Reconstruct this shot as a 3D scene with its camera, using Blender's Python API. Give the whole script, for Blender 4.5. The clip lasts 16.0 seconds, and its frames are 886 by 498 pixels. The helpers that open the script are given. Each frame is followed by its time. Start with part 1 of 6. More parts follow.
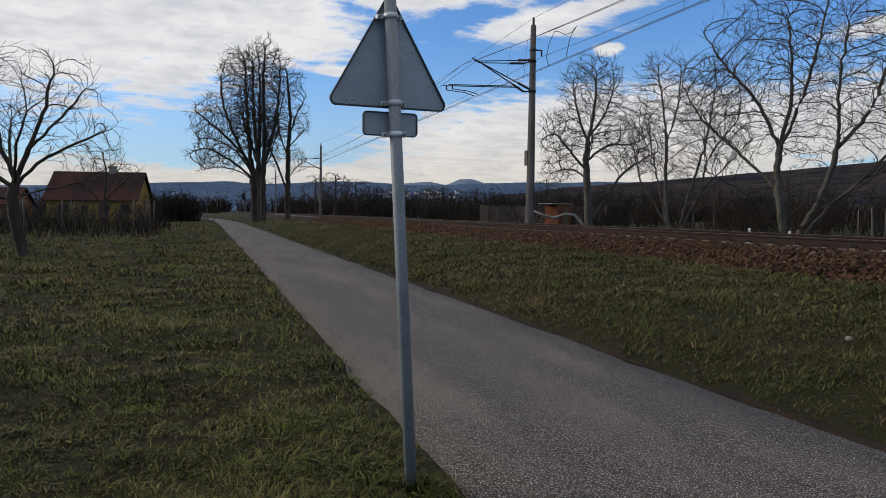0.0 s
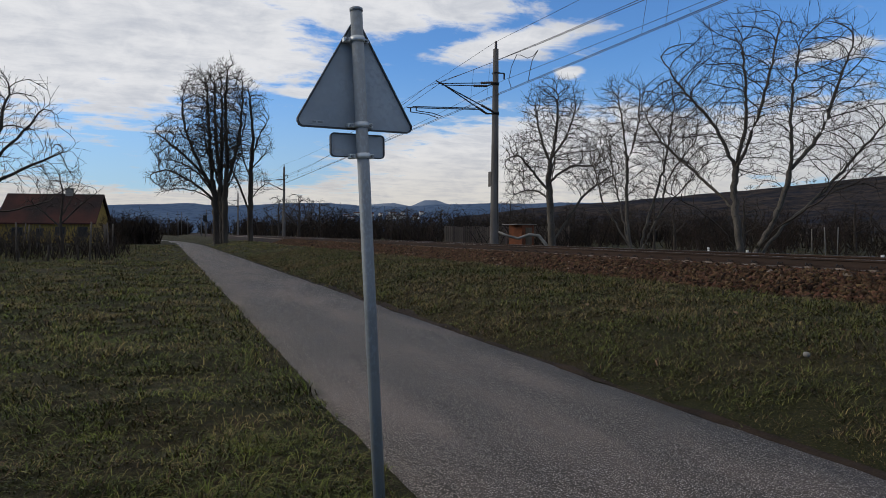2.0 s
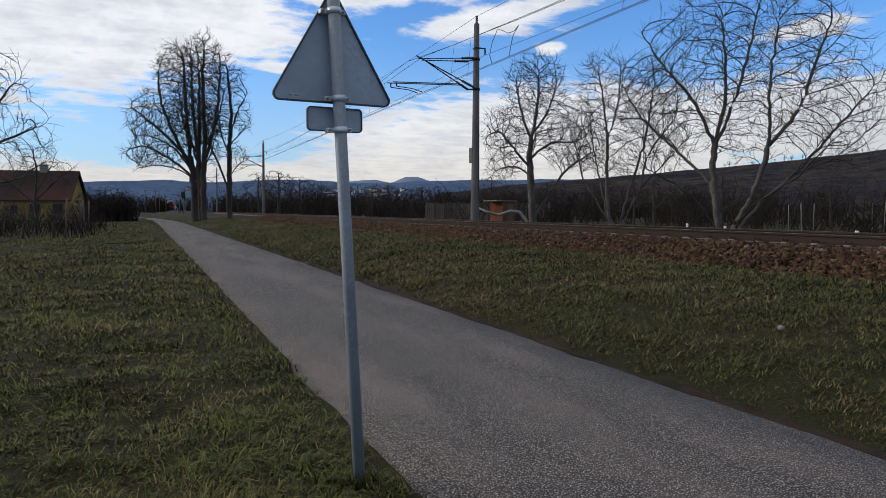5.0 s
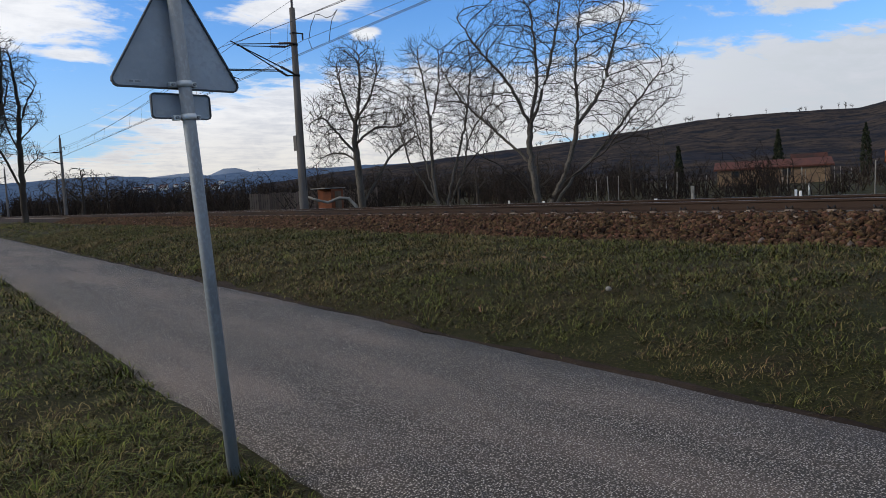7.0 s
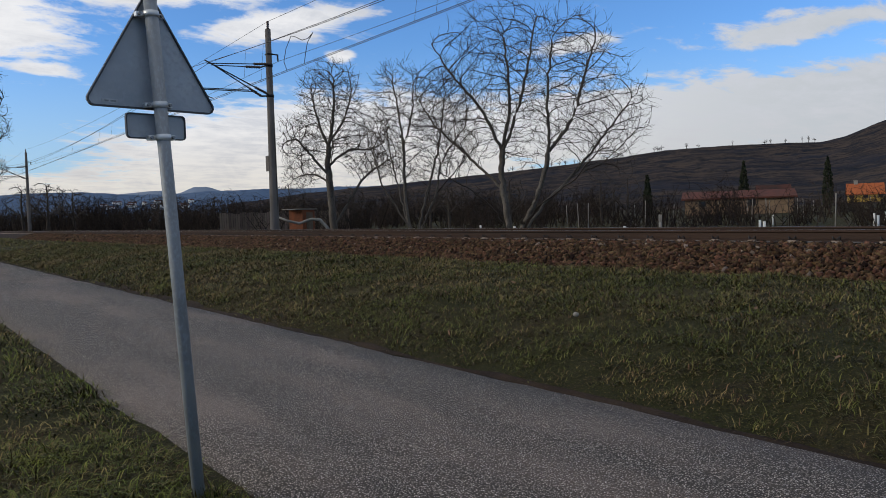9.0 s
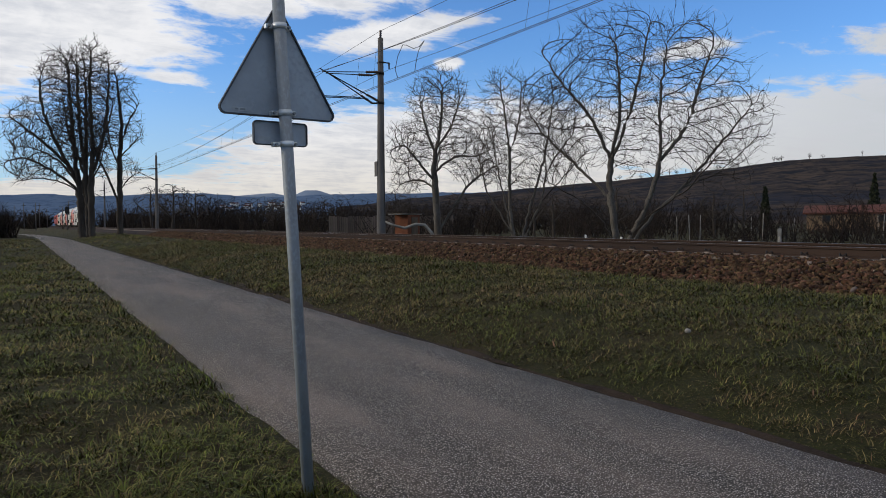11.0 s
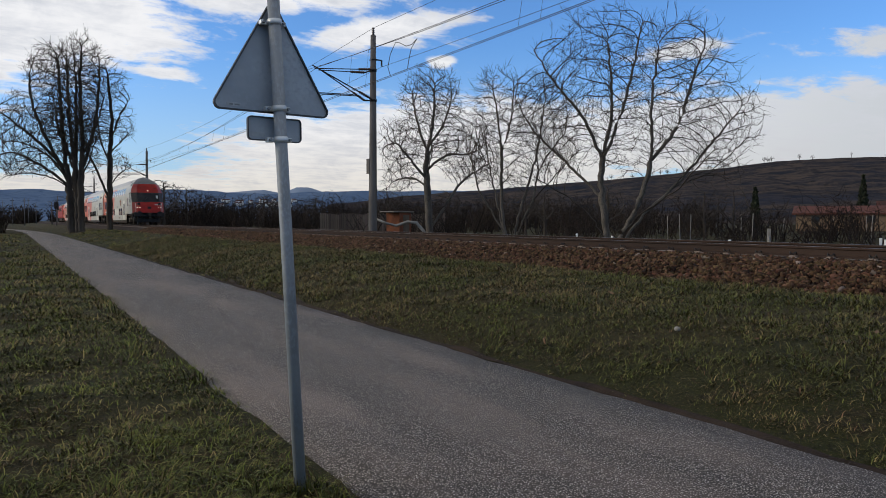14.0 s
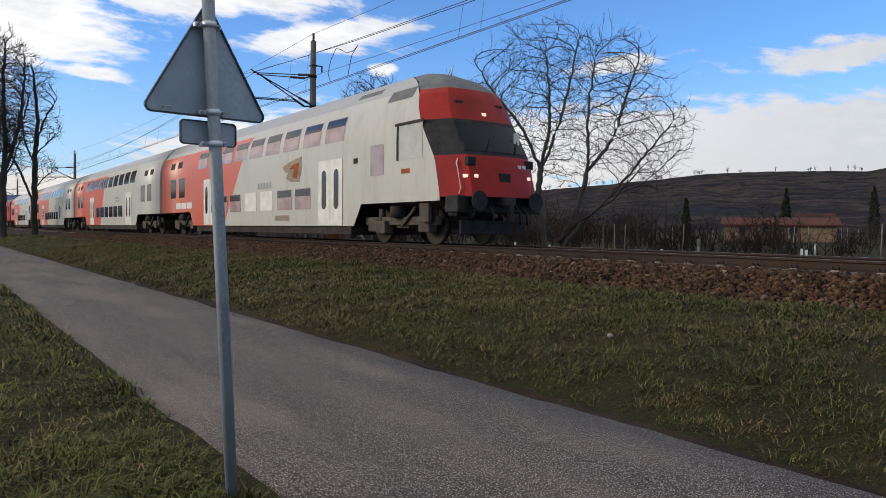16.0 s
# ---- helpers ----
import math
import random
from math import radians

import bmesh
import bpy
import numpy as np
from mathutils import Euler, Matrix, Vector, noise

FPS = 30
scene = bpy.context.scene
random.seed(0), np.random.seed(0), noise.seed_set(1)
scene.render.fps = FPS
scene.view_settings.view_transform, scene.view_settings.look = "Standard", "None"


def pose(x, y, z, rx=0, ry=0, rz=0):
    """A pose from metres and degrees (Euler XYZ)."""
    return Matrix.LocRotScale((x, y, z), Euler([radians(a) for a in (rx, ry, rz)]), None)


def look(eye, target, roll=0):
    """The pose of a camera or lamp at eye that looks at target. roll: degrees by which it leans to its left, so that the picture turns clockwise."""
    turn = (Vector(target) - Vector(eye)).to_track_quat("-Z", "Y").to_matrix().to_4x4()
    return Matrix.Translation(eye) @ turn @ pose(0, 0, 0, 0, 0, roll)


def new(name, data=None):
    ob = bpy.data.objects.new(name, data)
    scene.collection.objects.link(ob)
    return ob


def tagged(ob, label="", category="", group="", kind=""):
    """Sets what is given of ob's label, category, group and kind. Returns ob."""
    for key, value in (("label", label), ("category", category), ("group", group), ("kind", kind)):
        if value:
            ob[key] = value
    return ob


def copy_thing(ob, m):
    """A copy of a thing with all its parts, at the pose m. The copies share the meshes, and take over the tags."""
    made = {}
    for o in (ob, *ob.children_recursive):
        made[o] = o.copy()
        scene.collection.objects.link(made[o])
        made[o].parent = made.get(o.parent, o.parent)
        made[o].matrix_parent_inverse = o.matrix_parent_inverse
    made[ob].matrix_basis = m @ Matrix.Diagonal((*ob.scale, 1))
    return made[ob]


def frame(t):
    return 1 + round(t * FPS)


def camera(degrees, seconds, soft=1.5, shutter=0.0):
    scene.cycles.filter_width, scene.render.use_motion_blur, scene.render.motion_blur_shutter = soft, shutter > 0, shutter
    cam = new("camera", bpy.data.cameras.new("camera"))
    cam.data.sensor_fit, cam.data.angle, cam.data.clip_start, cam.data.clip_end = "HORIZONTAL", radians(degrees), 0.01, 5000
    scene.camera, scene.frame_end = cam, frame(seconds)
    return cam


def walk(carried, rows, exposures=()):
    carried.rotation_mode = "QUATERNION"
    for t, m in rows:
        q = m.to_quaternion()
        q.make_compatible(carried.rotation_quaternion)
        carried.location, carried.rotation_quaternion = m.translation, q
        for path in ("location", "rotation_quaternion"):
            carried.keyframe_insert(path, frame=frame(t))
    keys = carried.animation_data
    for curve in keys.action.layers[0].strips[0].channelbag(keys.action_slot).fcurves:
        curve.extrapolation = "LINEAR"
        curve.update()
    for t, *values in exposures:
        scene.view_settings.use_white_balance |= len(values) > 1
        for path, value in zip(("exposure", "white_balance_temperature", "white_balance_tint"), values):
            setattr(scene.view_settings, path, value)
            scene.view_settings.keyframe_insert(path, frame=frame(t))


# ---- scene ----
cam = camera(63.5, 16.0, soft=0.9)
PATH = [
    (0, (0.116, -0.056, 1.377), (0.742, 1.84, 1.273), 0.4),
    (0.5, (0.096, -0.082, 1.378), (0.686, 1.828, 1.299), 0.3),
    (1, (0.084, -0.1, 1.373), (0.688, 1.806, 1.319), 0.4),
    (1.5, (0.086, -0.1, 1.375), (0.77, 1.779, 1.309), 0.2),
    (2, (0.097, -0.065, 1.376), (0.817, 1.801, 1.331), 0.1),
    (2.5, (0.113, -0.048, 1.377), (0.844, 1.814, 1.337), 0.2),
    (3, (0.127, -0.051, 1.37), (0.9, 1.791, 1.272), -0.1),
    (3.5, (0.107, -0.06, 1.377), (0.87, 1.788, 1.327), 0.1),
    (3.7, (0.107, -0.063, 1.369), (0.863, 1.788, 1.315), -0.2),
    (6, (0.114, -0.062, 1.364), (0.922, 1.762, 1.219), 0.3),
    (6.5, (-0.022, -0.046, 1.344), (1.042, 1.642, 1.212), -3.1),
    (7, (-0.061, -0.035, 1.348), (1.117, 1.574, 1.188), -3.0),
    (7.5, (-0.041, -0.046, 1.351), (1.231, 1.492, 1.213), -4.1),
    (8, (-0.068, -0.085, 1.347), (1.25, 1.412, 1.199), -4.0),
    (8.5, (-0.081, -0.094, 1.349), (1.231, 1.408, 1.199), -3.6),
    (9, (-0.094, -0.089, 1.354), (1.152, 1.472, 1.256), -1.8),
    (9.5, (-0.119, -0.055, 1.362), (0.938, 1.641, 1.295), -0.3),
    (9.7, (-0.12, -0.05, 1.365), (0.901, 1.669, 1.295), -0.2),
    (12, (-0.125, -0.055, 1.361), (0.887, 1.669, 1.285), -0.4),
    (12.5, (-0.13, -0.051, 1.356), (0.889, 1.668, 1.268), -0.2),
    (13, (-0.134, -0.056, 1.357), (0.883, 1.664, 1.268), -0.3),
    (13.5, (-0.133, -0.07, 1.355), (0.886, 1.648, 1.268), -0.2),
    (14, (-0.14, -0.073, 1.356), (0.893, 1.637, 1.277), -0.0),
    (14.5, (-0.132, -0.062, 1.355), (0.92, 1.637, 1.283), 0.0),
    (15, (-0.135, -0.056, 1.358), (0.929, 1.635, 1.276), 0.3),
    (15.5, (-0.129, -0.051, 1.355), (0.945, 1.634, 1.267), 0.6),
    (16, (-0.135, -0.096, 1.353), (1.038, 1.523, 1.297), 0.5),
]
walk(cam, [(t, look(e, g, r)) for t, e, g, r in PATH],
     ((0.0, -0.25, 6450, 10), (1.5, -0.35, 6350, 10), (3.0, -0.32, 6200, 10), (3.5, -0.10, 6200, 10), (6.0, -0.12, 6200, 10), (6.5, 0.10, 6200, 10), (7.0, -0.08, 6200, 10),
      (9.5, -0.20, 6350, 10), (12.5, -0.14, 6350, 10), (15.0, -0.12, 6350, 10), (16.0, 0.08, 6450, 10)))

# ---- sky, sun ----
SUN_AZ, SUN_EL = -62.0, 17.0      # degrees right of the track's direction, above the horizon


class Nodes:
    """Short hand for node trees."""
    def __init__(self, tree):
        self.t = tree

    def add(self, kind, **props):
        n = self.t.nodes.new(kind)
        for k, v in props.items():
            if k == "operation":
                n.operation = v
            elif k == "blend":
                n.blend_type = v
            elif k == "dims":
                n.noise_dimensions = v
        return n

    def put(self, value, socket):
        if isinstance(value, (int, float, tuple)):
            socket.default_value = value
        else:
            self.t.links.new(value, socket)

    def math(self, op, a, b=0.0, c=0.0, clamp=False):
        n = self.add("ShaderNodeMath", operation=op)
        n.use_clamp = clamp
        for v, s in zip((a, b, c), n.inputs):
            self.put(v, s)
        return n.outputs[0]

    def vec(self, op, a, b=(0, 0, 0)):
        n = self.add("ShaderNodeVectorMath", operation=op)
        self.put(a, n.inputs[0])
        self.put(b, n.inputs[1])
        return n.outputs[0]

    def noise(self, v, scale, detail=4.0, rough=0.55, dist=0.0):
        n = self.add("ShaderNodeTexNoise")
        self.put(v, n.inputs["Vector"])
        n.inputs["Scale"].default_value, n.inputs["Detail"].default_value = scale, detail
        n.inputs["Roughness"].default_value, n.inputs["Distortion"].default_value = rough, dist
        return n.outputs["Fac"]

    def ramp(self, v, lo, hi, a=0.0, b=1.0):
        n = self.add("ShaderNodeMapRange")
        n.interpolation_type = "SMOOTHSTEP"
        for val, s in zip((v, lo, hi, a, b), n.inputs):
            self.put(val, s)
        return n.outputs[0]

    def mix(self, fac, a, b):
        n = self.add("ShaderNodeMix")
        n.data_type = "RGBA"
        self.put(fac, n.inputs[0])
        self.put(a if not isinstance(a, tuple) else (*a, 1.0)[:4], n.inputs[6])
        self.put(b if not isinstance(b, tuple) else (*b, 1.0)[:4], n.inputs[7])
        return n.outputs[2]

    def scale(self, v, s):
        m = self.add("ShaderNodeMapping")
        self.put(v, m.inputs[0])
        m.inputs["Scale"].default_value = s
        return m.outputs[0]


world = bpy.data.worlds.new("winter_sky")
scene.world = world
world.use_nodes = True
N = Nodes(world.node_tree)
bg = world.node_tree.nodes["Background"]
sky = N.add("ShaderNodeTexSky")
sky.sky_type, sky.sun_disc = "NISHITA", False
sky.sun_elevation, sky.sun_rotation = radians(SUN_EL), radians(SUN_AZ)
sky.air_density, sky.dust_density, sky.ozone_density = 1.0, 0.3, 2.0
way = N.add("ShaderNodeTexCoord").outputs["Generated"]
sep = N.add("ShaderNodeSeparateXYZ")
N.put(way, sep.inputs[0])
dx, dy, dz = sep.outputs
az = N.math("MULTIPLY", N.math("ARCTAN2", dx, dy), 57.29578)
el = N.math("MULTIPLY", N.math("ARCSINE", dz), 57.29578)
# clouds lie on a high flat layer, so they shrink towards the horizon
lift = N.math("ADD", N.math("MAXIMUM", dz, 0.0), 0.10)
plane = N.add("ShaderNodeCombineXYZ")
N.put(N.math("DIVIDE", dx, lift), plane.inputs[0])
N.put(N.math("DIVIDE", dy, lift), plane.inputs[1])
flat = plane.outputs[0]
big = N.noise(flat, 0.9, 6.0, 0.6, 0.4)
fine = N.noise(N.scale(flat, (1.0, 1.6, 1.0)), 3.6, 9.0, 0.62, 0.3)
ball = N.noise(N.scale(way, (1.0, 1.0, 1.9)), 15.0, 8.0, 0.62, 0.5)


def bank(a, e, wa, we, tilt=0.0):
    """How much cloud a bank at that bearing and height, in degrees, brings."""
    da, de = N.math("SUBTRACT", az, float(a)), N.math("SUBTRACT", el, float(e))
    de = N.math("SUBTRACT", de, N.math("MULTIPLY", da, tilt))
    q = N.math("ADD", N.math("POWER", N.math("ABSOLUTE", N.math("DIVIDE", da, wa)), 2.0),
               N.math("POWER", N.math("ABSOLUTE", N.math("DIVIDE", de, we)), 2.0))
    return N.math("POWER", 2.71828, N.math("MULTIPLY", q, -1.0))


BANKS = ((-13, 14.5, 22, 6.2, 0.02, 1.6), (2.5, 15.0, 9, 4.2, -0.05, 1.5), (15, 17.6, 13, 2.4, 0.0, 1.15), (8.5, 13.4, 4.5, 0.8, -0.06, 0.95), (-12, 20, 26, 2.6, 0.04, 0.75), (10, 18.5, 9, 2.0, 0.0, 0.8),
         (26, 14.6, 7.0, 1.25, 0.16, 0.95), (16.5, 10.2, 3.4, 0.5, 0.03, 0.55), (10, 10.8, 3.0, 0.9, -0.1, 0.75), (5, 8.0, 3, 0.35, 0.0, 0.4),
         (31.0, 12.4, 1.2, 0.45, 0.0, 1.0), (49.5, 12.6, 3.4, 0.75, 0.1, 0.95), (66, 12.2, 8, 1.1, 0.06, 0.85), (58, 17.6, 2.0, 0.5, 0.0, 0.7),
         (73, 18.5, 5.0, 1.0, 0.0, 0.8), (30.0, 4.2, 17.0, 4.4, 0.10, 1.7), (62, 6.2, 30, 3.4, 0.0, 1.35), (22, 5.0, 9.0, 3.2, 0.05, 1.2), (110, 9, 30, 5.0, 0.0, 1.0),
         (-5, 2.2, 26, 1.5, 0.0, 0.9), (-70, 16, 40, 12, 0.0, 0.8), (170, 18, 60, 12, 0.0, 0.7), (20, 1.5, 70, 2.2, 0.0, 1.3))
cover = None
for a, e, wa, we, tilt, amount in BANKS:
    b = N.math("MULTIPLY", bank(a, e, wa, we, tilt), amount)
    cover = b if cover is None else N.math("MAXIMUM", cover, b)
# Unseen cloud cover overhead, added to brighten and warm the ground.
high = N.ramp(el, 22.0, 34.0, 0.0, 0.85)
cover = N.math("MAXIMUM", cover, high)
ragged = N.math("ADD", N.math("MULTIPLY", N.math("SUBTRACT", fine, 0.5), 1.5), N.math("MULTIPLY", N.math("SUBTRACT", big, 0.5), 0.9))
ragged = N.math("ADD", ragged, N.math("MULTIPLY", N.math("SUBTRACT", ball, 0.5), 0.9))
cloud = N.ramp(N.math("ADD", cover, ragged), 0.28, 0.70)
shade = N.ramp(N.math("ADD", N.math("MULTIPLY", fine, 0.7), N.math("MULTIPLY", ball, 0.6)), 0.50, 0.90)
warm = N.ramp(el, 1.0, 9.0)
white = N.mix(warm, (0.86, 0.81, 0.73, 1), (1.0, 0.99, 0.99, 1))
grey = N.mix(warm, (0.66, 0.64, 0.63, 1), (0.70, 0.72, 0.77, 1))
side = N.ramp(az, 30.0, 70.0)
white = N.mix(side, white, (0.62, 0.65, 0.68, 1))
puff = N.mix(shade, white, grey)
sky_dim = N.vec("MULTIPLY", sky.outputs[0], (0.102, 0.150, 0.218))
# thin haze pales the blue towards the horizon
pale = N.ramp(el, 14.0, 2.0, 0.0, 0.55)
blue = N.mix(pale, sky_dim, (0.50, 0.62, 0.76, 1))
N.put(N.mix(cloud, blue, puff), bg.inputs[0])
bg.inputs[1].default_value = 1.0

sun = tagged(new("sun", bpy.data.lights.new("sun", "SUN")), kind="structure")
sun.data.energy, sun.data.angle, sun.data.color = 2.1, radians(16), (1.0, 0.88, 0.70)
sd = Vector((math.sin(radians(SUN_AZ)) * math.cos(radians(SUN_EL)), math.cos(radians(SUN_AZ)) * math.cos(radians(SUN_EL)), math.sin(radians(SUN_EL))))
sun.matrix_world = look(sd * 50, (0, 0, 0))


# ---- materials ----
def surface(name, c1, c2, scale=3.0, rough=0.8, bump=0.15, grain=60.0, metal=0.0, c3=None, spread=(0.35, 0.65), island=0.0, obj=0.0, spec=0.12, stretch=(1, 1, 1)):
    """Two colours mingled by a coarse noise, a third by a fine one; relief by the fine one."""
    m = bpy.data.materials.new(name)
    m.use_nodes = True
    n = Nodes(m.node_tree)
    p = m.node_tree.nodes["Principled BSDF"]
    co = n.scale(n.add("ShaderNodeTexCoord").outputs["Object"], stretch)
    coarse, tiny = n.noise(co, scale, 5.0), n.noise(co, grain, 3.0)
    col = n.mix(n.ramp(coarse, *spread), c1, c2)
    if c3:
        col = n.mix(n.ramp(tiny, 0.45, 0.7), col, c3)
    if island or obj:
        rnd = n.add("ShaderNodeNewGeometry").outputs["Random Per Island"] if island else n.add("ShaderNodeObjectInfo").outputs["Random"]
        k = island or obj
        hsv = n.add("ShaderNodeHueSaturation")
        n.put(col, hsv.inputs["Color"])
        n.put(n.math("ADD", n.math("MULTIPLY", rnd, 2 * k), 1 - k), hsv.inputs["Value"])
        n.put(n.math("ADD", n.math("MULTIPLY", n.math("FRACT", n.math("MULTIPLY", rnd, 7.31)), 0.05 * min(1, k * 2)), 0.5 - 0.025 * min(1, k * 2)), hsv.inputs["Hue"])
        col = hsv.outputs[0]
    n.put(col, p.inputs["Base Color"])
    n.put(n.ramp(tiny, 0.2, 0.8, max(0.02, rough - 0.12), min(1.0, rough + 0.1)), p.inputs["Roughness"])
    p.inputs["Metallic"].default_value = metal
    p.inputs["Specular IOR Level"].default_value = spec
    if bump:
        b = n.add("ShaderNodeBump")
        b.inputs["Strength"].default_value, b.inputs["Distance"].default_value = bump, 0.02
        n.put(tiny, b.inputs["Height"])
        n.put(b.outputs[0], p.inputs["Normal"])
    return m


def glow(name, colour, strength):
    m = bpy.data.materials.new(name)
    m.use_nodes = True
    p = m.node_tree.nodes["Principled BSDF"]
    p.inputs["Base Color"].default_value = (*colour, 1)
    p.inputs["Emission Color"].default_value = (*colour, 1)
    p.inputs["Emission Strength"].default_value = strength
    return m


def soil_grass():
    """Turf: green, straw and bare earth in patches, with the fine streaks of blades and painted gap shade."""
    m = bpy.data.materials.new("turf")
    m.use_nodes = True
    n = Nodes(m.node_tree)
    p = m.node_tree.nodes["Principled BSDF"]
    co = n.add("ShaderNodeTexCoord").outputs["Object"]
    patch, mid, tiny = n.noise(co, 0.35, 5.0), n.noise(co, 2.2, 6.0, 0.65), n.noise(n.scale(co, (1.0, 0.6, 1.0)), 55.0, 3.0, 0.7)
    col = n.mix(n.ramp(patch, 0.38, 0.62), (0.025, 0.027, 0.008, 1), (0.046, 0.035, 0.015, 1))
    col = n.mix(n.ramp(mid, 0.52, 0.70), col, (0.034, 0.024, 0.015, 1))
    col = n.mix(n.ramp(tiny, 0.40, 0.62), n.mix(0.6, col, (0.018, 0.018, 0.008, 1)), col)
    straw_ = n.noise(n.scale(co, (1.0, 0.35, 1.0)), 130.0, 2.0, 0.6)
    col = n.mix(n.ramp(straw_, 0.58, 0.72), col, (0.105, 0.084, 0.038, 1))
    # Near-black flecks put the shade between tufts into the turf colour.
    gap_shade = n.noise(co, 14.0, 4.0, 0.7)
    col = n.mix(n.ramp(gap_shade, 0.54, 0.66, 0.0, 0.75), col, (0.010, 0.010, 0.005, 1))
    n.put(col, p.inputs["Base Color"])
    p.inputs["Roughness"].default_value = 0.95
    p.inputs["Specular IOR Level"].default_value = 0.1
    b = n.add("ShaderNodeBump")
    b.inputs["Strength"].default_value, b.inputs["Distance"].default_value = 0.9, 0.05
    n.put(n.math("ADD", tiny, mid), b.inputs["Height"])
    n.put(b.outputs[0], p.inputs["Normal"])
    return m


def blade_mat(name, green, straw, brown, lush):
    """Blades: the mix of fresh and dead ones goes by patches, each blade has its own tone."""
    m = bpy.data.materials.new(name)
    m.use_nodes = True
    n = Nodes(m.node_tree)
    p = m.node_tree.nodes["Principled BSDF"]
    co = n.add("ShaderNodeTexCoord").outputs["Object"]
    rnd = n.add("ShaderNodeNewGeometry").outputs["Random Per Island"]
    patch = n.math("ADD", n.noise(co, 0.55, 4.0), n.math("MULTIPLY", n.math("SUBTRACT", rnd, 0.5), 0.35))
    col = n.mix(n.ramp(patch, 0.46, 0.66), green, straw)
    fresh = n.noise(co, 1.3, 4.0)
    col = n.mix(n.ramp(fresh, 0.54, 0.72), col, lush)
    col = n.mix(n.ramp(n.math("FRACT", n.math("MULTIPLY", rnd, 9.7)), 0.72, 0.98), col, brown)
    hsv = n.add("ShaderNodeHueSaturation")
    n.put(col, hsv.inputs["Color"])
    n.put(n.math("ADD", n.math("MULTIPLY", n.math("POWER", n.math("FRACT", n.math("MULTIPLY", rnd, 31.3)), 1.6), 2.1), 0.3), hsv.inputs["Value"])
    n.put(hsv.outputs[0], p.inputs["Base Color"])
    p.inputs["Roughness"].default_value = 0.7
    p.inputs["Specular IOR Level"].default_value = 0.15
    return m


def asphalt_mat():
    """Worn chipped surface: pale chippings in a dark binder, with browner wheel tracks."""
    m = bpy.data.materials.new("worn_asphalt")
    m.use_nodes = True
    n = Nodes(m.node_tree)
    p = m.node_tree.nodes["Principled BSDF"]
    co = n.add("ShaderNodeTexCoord").outputs["Object"]
    v = n.add("ShaderNodeTexVoronoi")
    n.put(co, v.inputs["Vector"])
    v.inputs["Scale"].default_value = 96.0
    chip = n.ramp(v.outputs["Distance"], 0.55, 0.12)
    rgb = n.add("ShaderNodeSeparateColor")
    n.put(v.outputs["Color"], rgb.inputs[0])
    tone = n.mix(rgb.outputs[0], (0.135, 0.119, 0.108, 1), (0.68, 0.605, 0.54, 1))
    tone = n.mix(n.ramp(rgb.outputs[1], 0.90, 0.99), tone, (0.80, 0.76, 0.72, 1))
    col = n.mix(chip, (0.036, 0.031, 0.027, 1), tone)
    large = n.noise(n.scale(co, (1.0, 0.22, 1.0)), 1.3, 5.0)
    col = n.mix(n.math("MULTIPLY", n.ramp(large, 0.42, 0.68), 0.45), col, n.mix(0.62, col, (0.27, 0.205, 0.175, 1)))
    spots = n.noise(co, 9.0, 5.0)
    col = n.mix(n.math("MULTIPLY", n.ramp(spots, 0.64, 0.78), 0.22), col, (0.05, 0.045, 0.042, 1))
    n.put(col, p.inputs["Base Color"])
    p.inputs["Roughness"].default_value = 0.8
    p.inputs["Specular IOR Level"].default_value = 0.2
    b = n.add("ShaderNodeBump")
    b.inputs["Strength"].default_value, b.inputs["Distance"].default_value = 0.8, 0.008
    n.put(n.math("ADD", chip, n.math("MULTIPLY", large, 0.6)), b.inputs["Height"])
    n.put(b.outputs[0], p.inputs["Normal"])
    return m


TURF = soil_grass()
ASPHALT = asphalt_mat()
BLADE = blade_mat("grass_blades", (0.054, 0.064, 0.011, 1), (0.124, 0.094, 0.034, 1), (0.062, 0.036, 0.020, 1), (0.096, 0.110, 0.014, 1))
BLADE_BANK = blade_mat("bank_blades", (0.052, 0.055, 0.013, 1), (0.108, 0.080, 0.033, 1), (0.066, 0.038, 0.020, 1), (0.062, 0.068, 0.015, 1))
EARTH = surface("dark_earth", (0.017, 0.011, 0.008), (0.032, 0.021, 0.014), 2.0, 0.95, 0.6, 45)
STONE = surface("ballast_stone", (0.036, 0.018, 0.009), (0.078, 0.046, 0.026), 9.0, 0.85, 0.0, 60, c3=(0.040, 0.021, 0.011), island=0.85)
STONE_PALE = surface("pale_ballast_stone", (0.13, 0.098, 0.078), (0.19, 0.155, 0.13), 9.0, 0.85, 0.1, 60, island=0.4)
# The bed's near-black colour holds the shade of gaps between stones.
GRIT = surface("ballast_grit", (0.013, 0.008, 0.005), (0.026, 0.015, 0.010), 6.0, 0.95, 0.9, 30, c3=(0.03, 0.022, 0.02))
RUST = surface("rail_rust", (0.040, 0.024, 0.017), (0.028, 0.018, 0.014), 2.0, 0.75, 0.2, 80, stretch=(1, 0.1, 1))
BRIGHT = surface("rail_head", (0.22, 0.20, 0.18), (0.28, 0.26, 0.24), 4.0, 0.45, 0.0, 50, metal=1.0, stretch=(1, 0.05, 1))
CONCRETE = surface("sleeper_concrete", (0.24, 0.205, 0.175), (0.165, 0.125, 0.10), 5.0, 0.85, 0.25, 70, obj=0.2)
MAST = surface("mast_concrete", (0.115, 0.105, 0.098), (0.075, 0.068, 0.064), 1.5, 0.85, 0.2, 40, stretch=(1, 1, 0.3))
